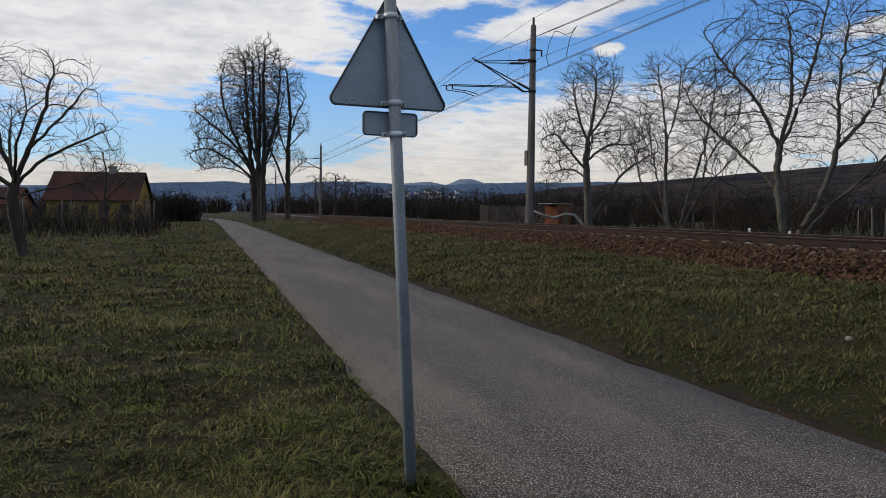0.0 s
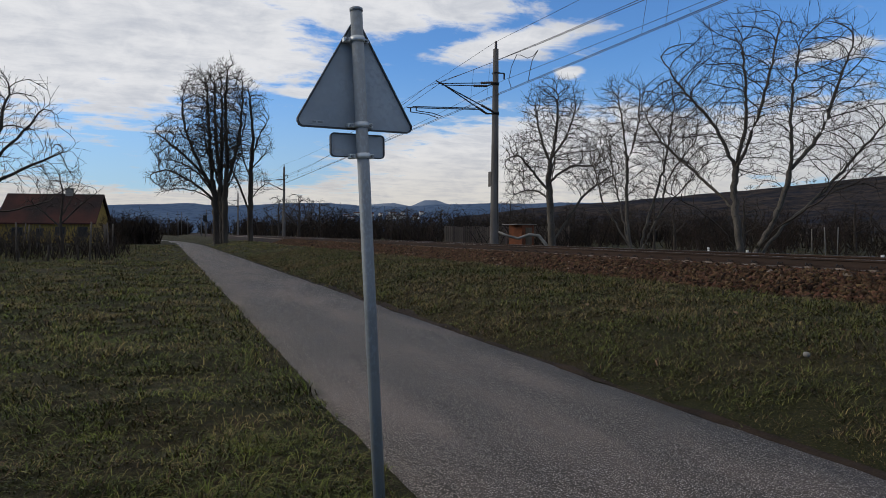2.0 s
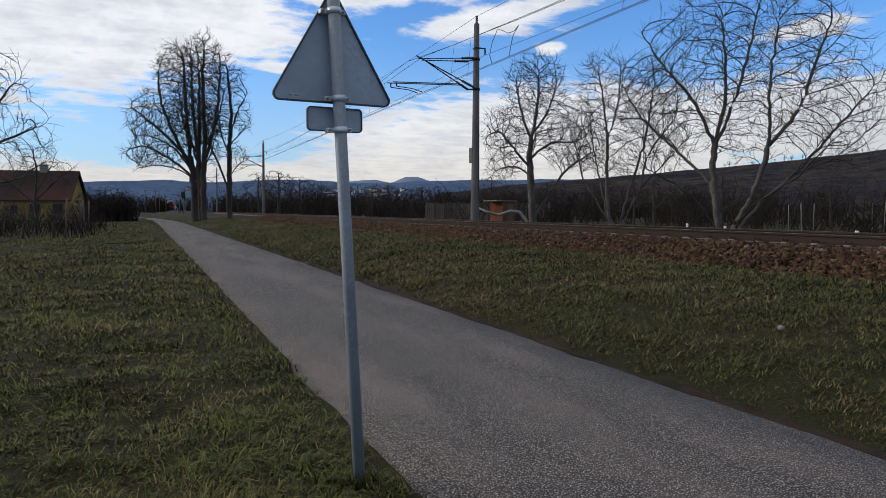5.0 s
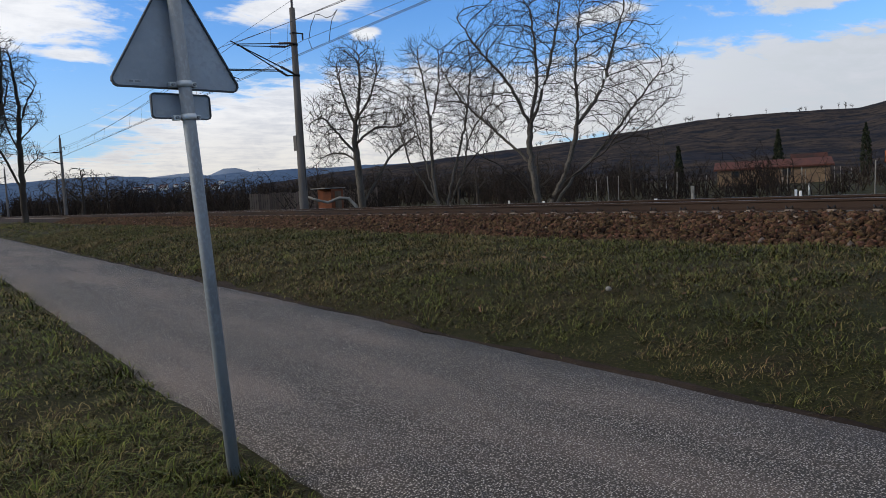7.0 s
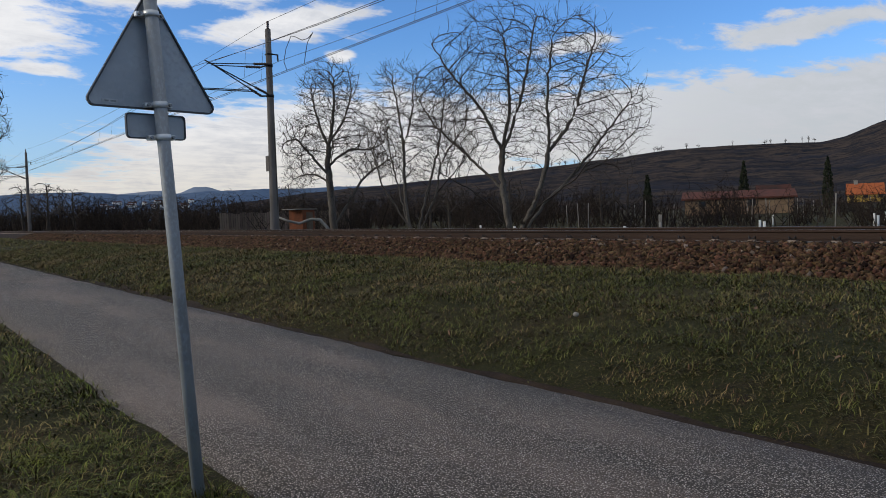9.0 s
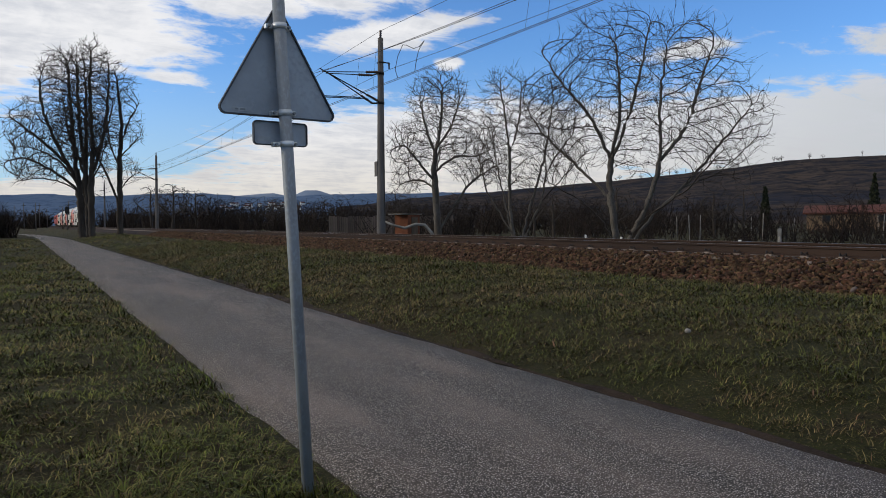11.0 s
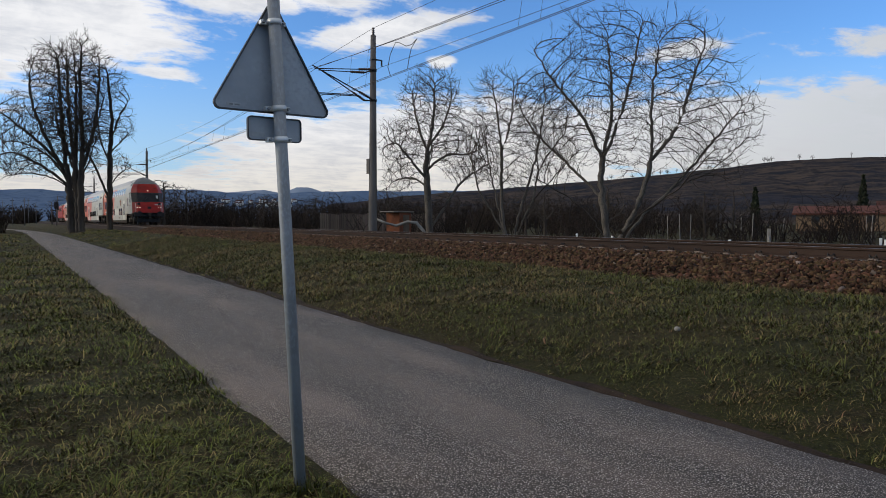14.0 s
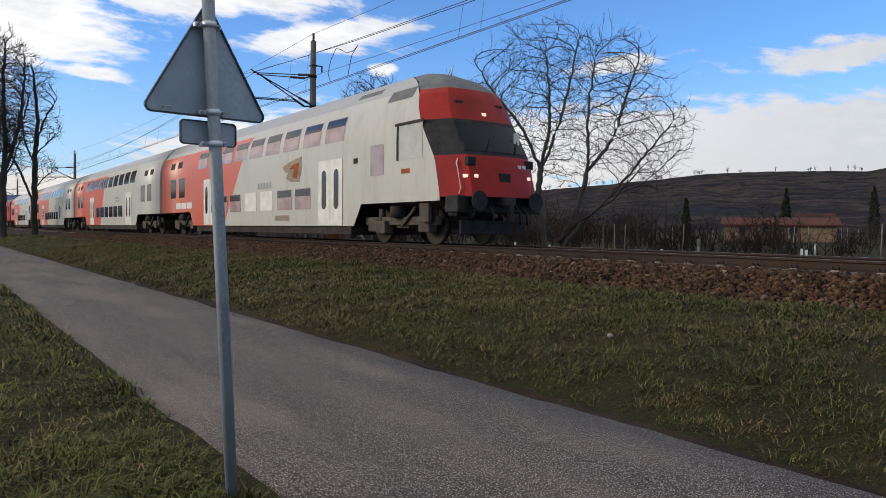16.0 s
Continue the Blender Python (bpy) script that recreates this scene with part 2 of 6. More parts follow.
ZINC = surface("galvanised_steel", (0.235, 0.25, 0.262), (0.175, 0.187, 0.20), 5.0, 0.6, 0.08, 90, metal=0.2, c3=(0.24, 0.26, 0.28), stretch=(1, 1, 0.5))
SIGNBACK = surface("sign_aluminium", (0.32, 0.35, 0.385), (0.235, 0.26, 0.29), 3.0, 0.55, 0.05, 45, metal=0.3, c3=(0.275, 0.30, 0.335))
EDGE = surface("sign_edge", (0.05, 0.052, 0.058), (0.075, 0.078, 0.085), 9.0, 0.5, 0.0, 50, metal=0.3)
CLAMP = surface("clamp_steel", (0.58, 0.585, 0.58), (0.44, 0.45, 0.45), 12.0, 0.4, 0.05, 90, metal=0.5)
PAPER = surface("sticker_paper", (0.33, 0.35, 0.37), (0.27, 0.29, 0.31), 30.0, 0.6, 0.0, 60)
BARK = surface("walnut_bark", (0.078, 0.067, 0.056), (0.118, 0.103, 0.086), 3.0, 0.9, 0.5, 35, c3=(0.048, 0.040, 0.034), stretch=(1, 1, 0.35))
TWIG = surface("twig_bark", (0.036, 0.029, 0.024), (0.060, 0.049, 0.040), 2.0, 0.85, 0.1, 40)
DARKBARK = surface("locust_bark", (0.036, 0.029, 0.024), (0.066, 0.055, 0.044), 2.0, 0.95, 0.7, 20, stretch=(1, 1, 0.25))
SCRUB = surface("scrub_twigs", (0.014, 0.010, 0.008), (0.032, 0.023, 0.017), 0.15, 0.9, 0.0, 10, island=0.4)
BLACK = surface("black_metal", (0.016, 0.016, 0.017), (0.03, 0.028, 0.027), 4.0, 0.6, 0.1, 40)
WIRE = surface("wire", (0.05, 0.042, 0.038), (0.07, 0.06, 0.055), 3.0, 0.5, 0.0, 30, metal=0.5)
PORCELAIN = surface("insulator_brown", (0.045, 0.026, 0.020), (0.06, 0.034, 0.026), 8.0, 0.3, 0.0, 40, spec=0.4)


# ---- mesh helpers ----
def part(name, bm, material, parent=None, label=""):
    me = bpy.data.meshes.new(name)
    bm.to_mesh(me)
    bm.free()
    me.materials.append(material)
    ob = new(name, me)
    ob.parent = parent
    return tagged(ob, label)


def mesh_of(name, verts, faces, material, parent=None, label="", smooth=False):
    me = bpy.data.meshes.new(name)
    me.from_pydata(verts, [], faces)
    me.materials.append(material)
    if smooth:
        me.shade_smooth()
    ob = new(name, me)
    ob.parent = parent
    return tagged(ob, label)


def thing(name, m, label, category, group="", kind=""):
    ob = new(name)
    ob.matrix_basis = m
    return tagged(ob, label, category, group, kind)


def add_box(bm, a, b, bevel=0.0, m=None):
    v = bmesh.ops.create_cube(bm, size=1.0)["verts"]
    for w in v:
        w.co = Vector([(a[i] + b[i]) / 2 + w.co[i] * (b[i] - a[i]) for i in range(3)])
    if bevel:
        e = list({e for w in v for e in w.link_edges})
        v = bmesh.ops.bevel(bm, geom=e, offset=bevel, segments=2, affect="EDGES", profile=0.5)["verts"]
    if m is not None:
        bmesh.ops.transform(bm, matrix=m, verts=list({w for w in v}))
    return bm


def boxes(*ab, bevel=0.0):
    bm = bmesh.new()
    for a, b in ab:
        add_box(bm, a, b, bevel)
    return bm


def add_tube(bm, pts, radii, sides=8, caps=True):
    pts = [Vector(p) for p in pts]
    if isinstance(radii, (int, float)):
        radii = [radii] * len(pts)
    rings = []
    for i, p in enumerate(pts):
        d = (pts[min(i + 1, len(pts) - 1)] - pts[max(i - 1, 0)]).normalized()
        a = d.cross(Vector((0, 0, 1)) if abs(d.z) < 0.95 else Vector((1, 0, 0))).normalized()
        b = d.cross(a)
        rings.append([bm.verts.new(p + (a * math.cos(2 * math.pi * k / sides) + b * math.sin(2 * math.pi * k / sides)) * radii[i]) for k in range(sides)])
    for r, s in zip(rings, rings[1:]):
        for k in range(sides):
            f = bm.faces.new((r[k], r[(k + 1) % sides], s[(k + 1) % sides], s[k]))
            f.smooth = sides > 4
    if caps:
        bm.faces.new(rings[0][::-1])
        bm.faces.new(rings[-1])
    return bm


def tube(*args, **kw):
    return add_tube(bmesh.new(), *args, **kw)


def quick_mesh(name, verts, faces_tri, material, parent=None, label=""):
    """A mesh from arrays of points and triangles."""
    me = bpy.data.meshes.new(name)
    verts, tri = np.asarray(verts, dtype=np.float32), np.asarray(faces_tri, dtype=np.int32)
    me.vertices.add(len(verts))
    me.vertices.foreach_set("co", verts.ravel())
    me.loops.add(tri.size)
    me.loops.foreach_set("vertex_index", tri.ravel())
    me.polygons.add(len(tri))
    me.polygons.foreach_set("loop_start", np.arange(0, tri.size, 3, dtype=np.int32))
    me.update(calc_edges=True)
    me.materials.append(material)
    ob = new(name, me)
    ob.parent = parent
    return tagged(ob, label)

# ---- ground, path, track ----
PATH_L, PATH_R = 1.30, 3.81
TRACK_X, RAIL_Z = 11.09, 0.963


RAMP_X = (-60, 1.0, 1.3, 1.5, 3.7, 3.85, 4.05, 4.7, 5.5, 6.5, 8.2, 9.0, 13.2, 14.2, 16, 30, 200)
RAMP_Z = (0.05, 0.03, 0.0, -0.04, -0.04, -0.01, 0.03, 0.20, 0.33, 0.41, 0.47, 0.45, 0.35, 0.22, 0.12, 0.1, 0.3)


def ramp_z(x):
    return float(np.interp(x, RAMP_X, RAMP_Z))


def ground_z(x, y):
    z = ramp_z(x)
    rough = 0.0 if 1.32 < x < 3.83 else min(1.0, min(abs(x - 1.3), abs(x - 3.85)) * 0.8 + 0.05)
    if x < 60 and y < 120:
        z += rough * (0.12 if x > 3.8 else 1.0) * (0.060 * noise.noise((x * 0.9, y * 0.9, 0)) + 0.034 * noise.noise((x * 3.1, y * 3.1, 5)))
    return z


def axis(near, step, far, growth):
    v, s = list(np.arange(near[0], near[1], step)), step
    while v[-1] < far[1]:
        s *= growth
        v.append(v[-1] + s)
    s = step
    while v[0] > far[0]:
        s *= growth
        v.insert(0, v[0] - s)
    return v


gx = axis((-9.0, 9.0), 0.14, (-4500, 4600), 1.28)
gy = axis((0.4, 14.0), 0.14, (-600, 4700), 1.22)
gv = [(x, y, ground_z(x, y)) for y in gy for x in gx]
w = len(gx)
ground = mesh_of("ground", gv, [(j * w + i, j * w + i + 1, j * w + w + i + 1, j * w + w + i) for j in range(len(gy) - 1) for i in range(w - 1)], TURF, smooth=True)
tagged(ground, "rough winter turf, green and straw-coloured, beside the path", "ground", kind="structure")


def path_bend(y):
    return -0.0009 * max(0.0, y - 70) ** 2 if y < 230 else -23.0 - 0.29 * (y - 230)


rows_y = list(np.arange(-14, 30, 0.22)) + list(np.arange(30, 120, 2.0)) + list(np.arange(120, 320, 8.0))
pv, pf = [], []
for y in rows_y:
    rag = lambda k: 0.05 * noise.noise((y * 0.8, k, 0)) + 0.03 * noise.noise((y * 3.3, k, 7))
    l, r = PATH_L + rag(1.0), PATH_R + rag(9.0)
    # a worn bite out of the edge beside the sign
    l -= 0.10 * math.exp(-((y - 5.6) / 0.5) ** 2)
    o = path_bend(y)
    pv += [(l + o - 0.04, y, -0.045), (l + o, y, 0.004)] + [(l + (r - l) * k / 6 + o, y, 0.012 + 0.025 * math.sin(math.pi * k / 6)) for k in range(1, 6)] + [(r + o, y, 0.004), (r + o + 0.04, y, -0.05)]
for j in range(len(rows_y) - 1):
    pf += [(j * 9 + i, j * 9 + i + 1, j * 9 + 9 + i + 1, j * 9 + 9 + i) for i in range(8)]
tagged(mesh_of("path", pv, pf, ASPHALT, smooth=True), "narrow worn grey asphalt cycle path running along the railway", "path", kind="structure")

# bare earth along the far edge of the path
ev, ef = [], []
ys = list(np.arange(-6, 45, 0.25))
for j, y in enumerate(ys):
    wd = 0.12 + 0.14 * noise.noise((y * 0.9, 3, 1)) + (0.22 * math.exp(-((y - 15) / 4.0) ** 2))
    for k in range(4):
        x = PATH_R + 0.01 + wd * k / 3
        ev.append((x, y, ramp_z(x) + (0.010 if k < 3 else -0.03) + 0.03 * noise.noise((x * 9, y * 9, 0))))
    if j:
        ef += [((j - 1) * 4 + k, (j - 1) * 4 + k + 1, j * 4 + k + 1, j * 4 + k) for k in range(3)]
tagged(mesh_of("bare_verge", ev, ef, EARTH, smooth=True), "dark bare earth strip along the path edge", "soil", kind="structure")

# ballast bed
bx = [(8.35, 0.40), (8.6, 0.50), (9.3, 0.755), (9.7, 0.77), (12.5, 0.77), (12.9, 0.76), (14.0, 0.25)]
by = list(np.arange(-40, 60, 0.5)) + list(np.arange(60, 1500, 20.0))
bv = [(x + 0.06 * noise.noise((y * 0.7, x, 2)) * (k < 2), y, z + 0.012 * noise.noise((x * 4, y * 4, 3))) for y in by for k, (x, z) in enumerate(bx)]
n = len(bx)
tagged(mesh_of("ballast", bv, [(j * n + i, j * n + i + 1, j * n + n + i + 1, j * n + n + i) for j in range(len(by) - 1) for i in range(n - 1)], GRIT),
       "rust-brown railway ballast bed", "ballast", kind="structure")


def scatter_stones(name, count, y0, y1, size, seed, material, label):
    """Broken stones lying over the near shoulder of the ballast."""
    rng = np.random.default_rng(seed)
    base = np.array([(-1, -1, -1), (1, -1, -1), (1, 1, -1), (-1, 1, -1), (-.8, -.8, 1), (.8, -.8, 1), (.8, .8, 1), (-.8, .8, 1)], dtype=float) * 0.5
    tri = np.array([(0, 2, 1), (0, 3, 2), (4, 5, 6), (4, 6, 7), (0, 1, 5), (0, 5, 4), (1, 2, 6), (1, 6, 5), (2, 3, 7), (2, 7, 6), (3, 0, 4), (3, 4, 7)])
    v = np.tile(base, (count, 1, 1)) * (1 + rng.uniform(-0.38, 0.38, (count, 8, 3)))
    v *= (size * rng.uniform(0.55, 1.25, (count, 1, 1))) * rng.uniform((0.8, 0.8, 0.35), (1.6, 1.4, 0.7), (count, 3))[:, None, :]
    q = rng.normal(size=(count, 4))
    q /= np.linalg.norm(q, axis=1, keepdims=True)
    a, b, c, d = q.T
    R = np.stack([np.stack([1 - 2 * (c * c + d * d), 2 * (b * c - a * d), 2 * (b * d + a * c)], 1), np.stack([2 * (b * c + a * d), 1 - 2 * (b * b + d * d), 2 * (c * d - a * b)], 1),
                  np.stack([2 * (b * d - a * c), 2 * (c * d + a * b), 1 - 2 * (b * b + c * c)], 1)], 1)
    v = np.einsum("nij,nkj->nki", R, v)
    y = rng.uniform(y0, y1, count)
    x = 8.32 + 1.50 * rng.uniform(0, 1, count) ** 0.95
    z = np.interp(x, [p[0] for p in bx], [p[1] for p in bx]) + size * 0.22 * rng.uniform(0.2, 1.2, count)
    v += np.stack([x, y, z], 1)[:, None, :]
    ob = quick_mesh(name, v.reshape(-1, 3), (tri[None] + 8 * np.arange(count)[:, None, None]).reshape(-1, 3), material)
    return tagged(ob, label, "ballast stones", kind="stuff")


BROKEN = "loose rust-brown broken ballast stones"
scatter_stones("ballast_stones", 26000, 0.5, 27, 0.058, 1, STONE, BROKEN)
scatter_stones("ballast_stones", 9000, 27, 62, 0.080, 2, STONE, BROKEN)
scatter_stones("pale_ballast_stones", 420, 0.5, 45, 0.062, 6, STONE_PALE, "scattered paler ballast stones among the rusty ones")

track = thing("railway_track", pose(TRACK_X, 0, 0), "single railway track with rusty rails on concrete sleepers", "railway track", kind="structure")
prof = [(-0.075, 0.0), (0.075, 0.0), (0.075, 0.012), (0.012, 0.03), (0.009, 0.115), (0.036, 0.128), (0.036, 0.155), (-0.036, 0.155), (-0.036, 0.128), (-0.009, 0.115), (-0.012, 0.03), (-0.075, 0.012)]
for sx in (-0.7535, 0.7535):
    v, k = [], len(prof)
    for y in (-60, 1500):
        v += [(sx + a, y, 0.805 + b) for a, b in prof]
    rail = mesh_of("rail", v, [(i, (i + 1) % k, k + (i + 1) % k, k + i) for i in range(k)], RUST, track, "rusty steel rail with a worn bright running band")
    mesh_of("running_surface", [(sx + a, y, 0.963) for y in (-60, 1500) for a in (-0.03, 0.03)], [(0, 1, 3, 2)], BRIGHT, rail, "polished steel running band")
sl = bmesh.new()
add_box(sl, (-1.3, -0.13, 0.60), (1.3, 0.13, 0.797), 0.025)
for s in (-1, 1):
    for k in (-1, 1):
        add_box(sl, (s * 0.7535 + k * 0.11 - 0.035, -0.06, 0.79), (s * 0.7535 + k * 0.11 + 0.035, 0.06, 0.818), 0.01)
first = part("sleeper", sl, CONCRETE, track)
for i in range(1, 210):
    o = first.copy()
    scene.collection.objects.link(o)
    o.location = (0, -12 + 0.6 * i, random.uniform(-0.006, 0.006))
first.location = (0, -12, 0)
clip_v = bmesh.new()
for i in range(140):
    for k in (-1, 1):
        y = -12 + 0.6 * i
        add_tube(clip_v, [(-0.7535 - 0.07, y + k * 0.03, 0.83), (-0.7535 - 0.12, y + k * 0.05, 0.875), (-0.7535 - 0.16, y + k * 0.02, 0.835)], 0.010, 4)
tagged(part("rail_clips", clip_v, BLACK, track, "small black spring clips"), kind="stuff")


# ---- grass ----
def blades(name, material, tufts, per, sample, length, seed, lay=0.7, width=0.0036, girth=0.13, combed=0.35):
    """Tufts of bent blades that lean out from their middle and with the lie of the turf; sample gives the tufts' roots."""
    rng = np.random.default_rng(seed)
    tx, ty, tk = sample(rng, tufts)
    n = len(tx)
    big_ = np.array([noise.noise((a * 1.1, b * 1.1, 4.0)) for a, b in zip(tx, ty)])
    comb = np.array([noise.noise((a * 0.5, b * 0.5, 9.0)) for a, b in zip(tx, ty)]) * 6.0
    th = np.clip(1.0 + 0.9 * big_, 0.5, 1.7) * rng.uniform(0.55, 1.35, n)
    who = np.repeat(np.arange(n), per)
    c = len(who)
    a = rng.uniform(0, 2 * math.pi, c)
    r = girth * np.sqrt(rng.uniform(0, 1, c)) * tk[who] * rng.uniform(0.7, 1.3, n)[who]
    x, y = tx[who] + r * np.cos(a), ty[who] + r * np.sin(a)
    ok = ~((x > PATH_L - 0.03) & (x < PATH_R + 0.05)) | (rng.uniform(0, 1, c) < 0.04)
    x, y, who, a, r = x[ok], y[ok], who[ok], a[ok], r[ok]
    c = len(x)
    k = tk[who]
    z = np.array([ground_z(p, q) for p, q in zip(x, y)])
    L = length * th[who] * rng.uniform(0.55, 1.3, c) * np.sqrt(k)
    vx, vy = np.cos(a) * 0.6 + np.cos(comb[who]) * combed + rng.normal(0, 0.6, c), np.sin(a) * 0.6 + np.sin(comb[who]) * combed + rng.normal(0, 0.6, c)
    ang = np.arctan2(vy, vx)
    lean = np.clip(rng.normal(lay, 0.3, c) * (0.65 + 0.5 * r / (girth * k)), 0.1, 1.4)
    d = np.stack([np.cos(ang), np.sin(ang)], 1)
    sidew = np.stack([-d[:, 1], d[:, 0]], 1) * (width * k * rng.uniform(0.7, 1.5, c))[:, None]
    root = np.stack([x, y, z - 0.01], 1)
    P = []
    for s, bend in ((0.0, 0.0), (0.45, 0.7), (1.0, 1.45)):
        h = L * s * np.cos(lean * bend * 0.8)
        o = L * s * np.sin(lean * bend * 0.8 + 0.15 * (s > 0))
        rise = np.interp(x + d[:, 0] * o, RAMP_X, RAMP_Z) - np.interp(x, RAMP_X, RAMP_Z)
        P.append(root + np.stack([d[:, 0] * o, d[:, 1] * o, rise + np.maximum(h, 0.030 * s)], 1))
    wv = np.concatenate([sidew, np.zeros((c, 1))], 1)
    V = np.stack([P[0] - wv, P[0] + wv, P[1] - wv * 0.8, P[1] + wv * 0.8, P[2]], 1).reshape(-1, 3)
    tri = np.array([(0, 1, 3), (0, 3, 2), (2, 3, 4)])
    return quick_mesh(name, V, (tri[None] + 5 * np.arange(c)[:, None, None]).reshape(-1, 3), material)


def field_roots(rng, n):
    # thinning with distance; farther blades are coarser
    r = 1.7 + 34.0 * rng.uniform(0, 1, n) ** 2.0
    a = np.radians(rng.uniform(-36, 42, n))
    x, y = r * np.sin(a), r * np.cos(a)
    ok = (x < PATH_L - 0.06) & (x > -20)
    x, y, r = x[ok], y[ok], r[ok]
    return x, y, np.clip(r / 5.0, 0.8, 3.4) ** 0.8


def bank_roots(rng, n):
    y = -1.0 + 40.0 * rng.uniform(0, 1, n) ** 1.7
    x = rng.uniform(PATH_R + 0.10, 8.5, n)
    bare = np.array([noise.noise((p * 0.9, q * 0.9, 2.0)) for p, q in zip(x, y)])
    ok = (x > PATH_R + 0.10 + 0.20 * rng.uniform(0, 1, n) ** 2) & ((bare > -0.42) | (rng.uniform(0, 1, n) < 0.6))
    x, y = x[ok], y[ok]
    r = np.hypot(x, y)
    return x, y, np.clip(r / 6.0, 0.85, 3.0) ** 0.8


tagged(blades("meadow_grass", BLADE, 8200, 36, field_roots, 0.092, 3, 1.25, 0.0033, 0.135), "matted long winter grass in tufts, green mixed with straw", "grass", kind="stuff")
tagged(blades("bank_grass", BLADE_BANK, 8400, 27, bank_roots, 0.074, 4, 1.1, 0.0033, 0.13, 0.12), "short tangled green grass on the railway bank", "grass", kind="stuff")


def far_roots(rng, n):
    y = 30.0 + 50.0 * rng.uniform(0, 1, n) ** 1.3
    x = rng.uniform(-26, 8.6, n)
    ok = (x < PATH_L - 0.3) | (x > PATH_R + 0.3)
    return x[ok], y[ok], np.clip(y[ok] / 9.0, 3.0, 7.0) ** 0.8


tagged(blades("far_grass", BLADE, 4600, 11, far_roots, 0.075, 8, 1.2, 0.0040, 0.13), "low olive winter grass farther along the path", "grass", kind="stuff")


def foot_roots(rng, n):
    a, r = rng.uniform(0, 6.28, n), np.abs(rng.normal(0, 0.13, n))
    return 1.03 + r * np.cos(a) * 1.3, 3.23 + r * np.sin(a), np.full(n, 1.0)


tagged(blades("grass_tuft", BLADE, 16, 30, foot_roots, 0.12, 5, 0.7, 0.003, 0.06), "fresh green grass tuft round the foot of the post", "grass", kind="stuff")

# ---- the sign beside the path ----
def rounded(poly, r, steps=5):
    out, n = [], len(poly)
    for i in range(n):
        p, a, b = Vector(poly[i]), Vector(poly[i - 1]), Vector(poly[(i + 1) % n])
        u, v = (a - p).normalized(), (b - p).normalized()
        half = u.angle(v) / 2
        c = p + (u + v).normalized() * (r / math.sin(half))
        t0, t1 = p + u * (r / math.tan(half)), p + v * (r / math.tan(half))
        for k in range(steps + 1):
            q = (t0.lerp(t1, k / steps) - c).normalized() * r + c
            out.append((q.x, q.y))
    return out


def plate(outline, y0, y1):
    bm = bmesh.new()
    f, b = [bm.verts.new((x, y0, z)) for x, z in outline], [bm.verts.new((x, y1, z)) for x, z in outline]
    bm.faces.new(f)
    bm.faces.new(b[::-1])
    for i in range(len(f)):
        bm.faces.new((f[i], b[i], b[(i + 1) % len(f)], f[(i + 1) % len(f)]))
    bmesh.ops.recalc_face_normals(bm, faces=bm.faces[:])
    return bm


def rim(outline, width, y0, y1):
    """A folded edge that runs round a plate."""
    c = Vector((sum(p[0] for p in outline) / len(outline), sum(p[1] for p in outline) / len(outline)))
    inner = []
    n = len(outline)
    for i in range(n):
        p, a, b = Vector(outline[i]), Vector(outline[i - 1]), Vector(outline[(i + 1) % n])
        d = (b - a).normalized()
        nrm = Vector((-d.y, d.x))
        if nrm.dot(c - p) < 0:
            nrm = -nrm
        inner.append(p + nrm * width)
    bm = bmesh.new()
    rings = [[bm.verts.new((x, y, z)) for x, z in pts] for pts, y in ((outline, y1), (outline, y0), (inner, y0), (inner, y1))]
    for r, s in zip(rings, rings[1:] + rings[:1]):
        for i in range(n):
            bm.faces.new((r[i], r[(i + 1) % n], s[(i + 1) % n], s[i]))
    bmesh.ops.recalc_face_normals(bm, faces=bm.faces[:])
    return bm


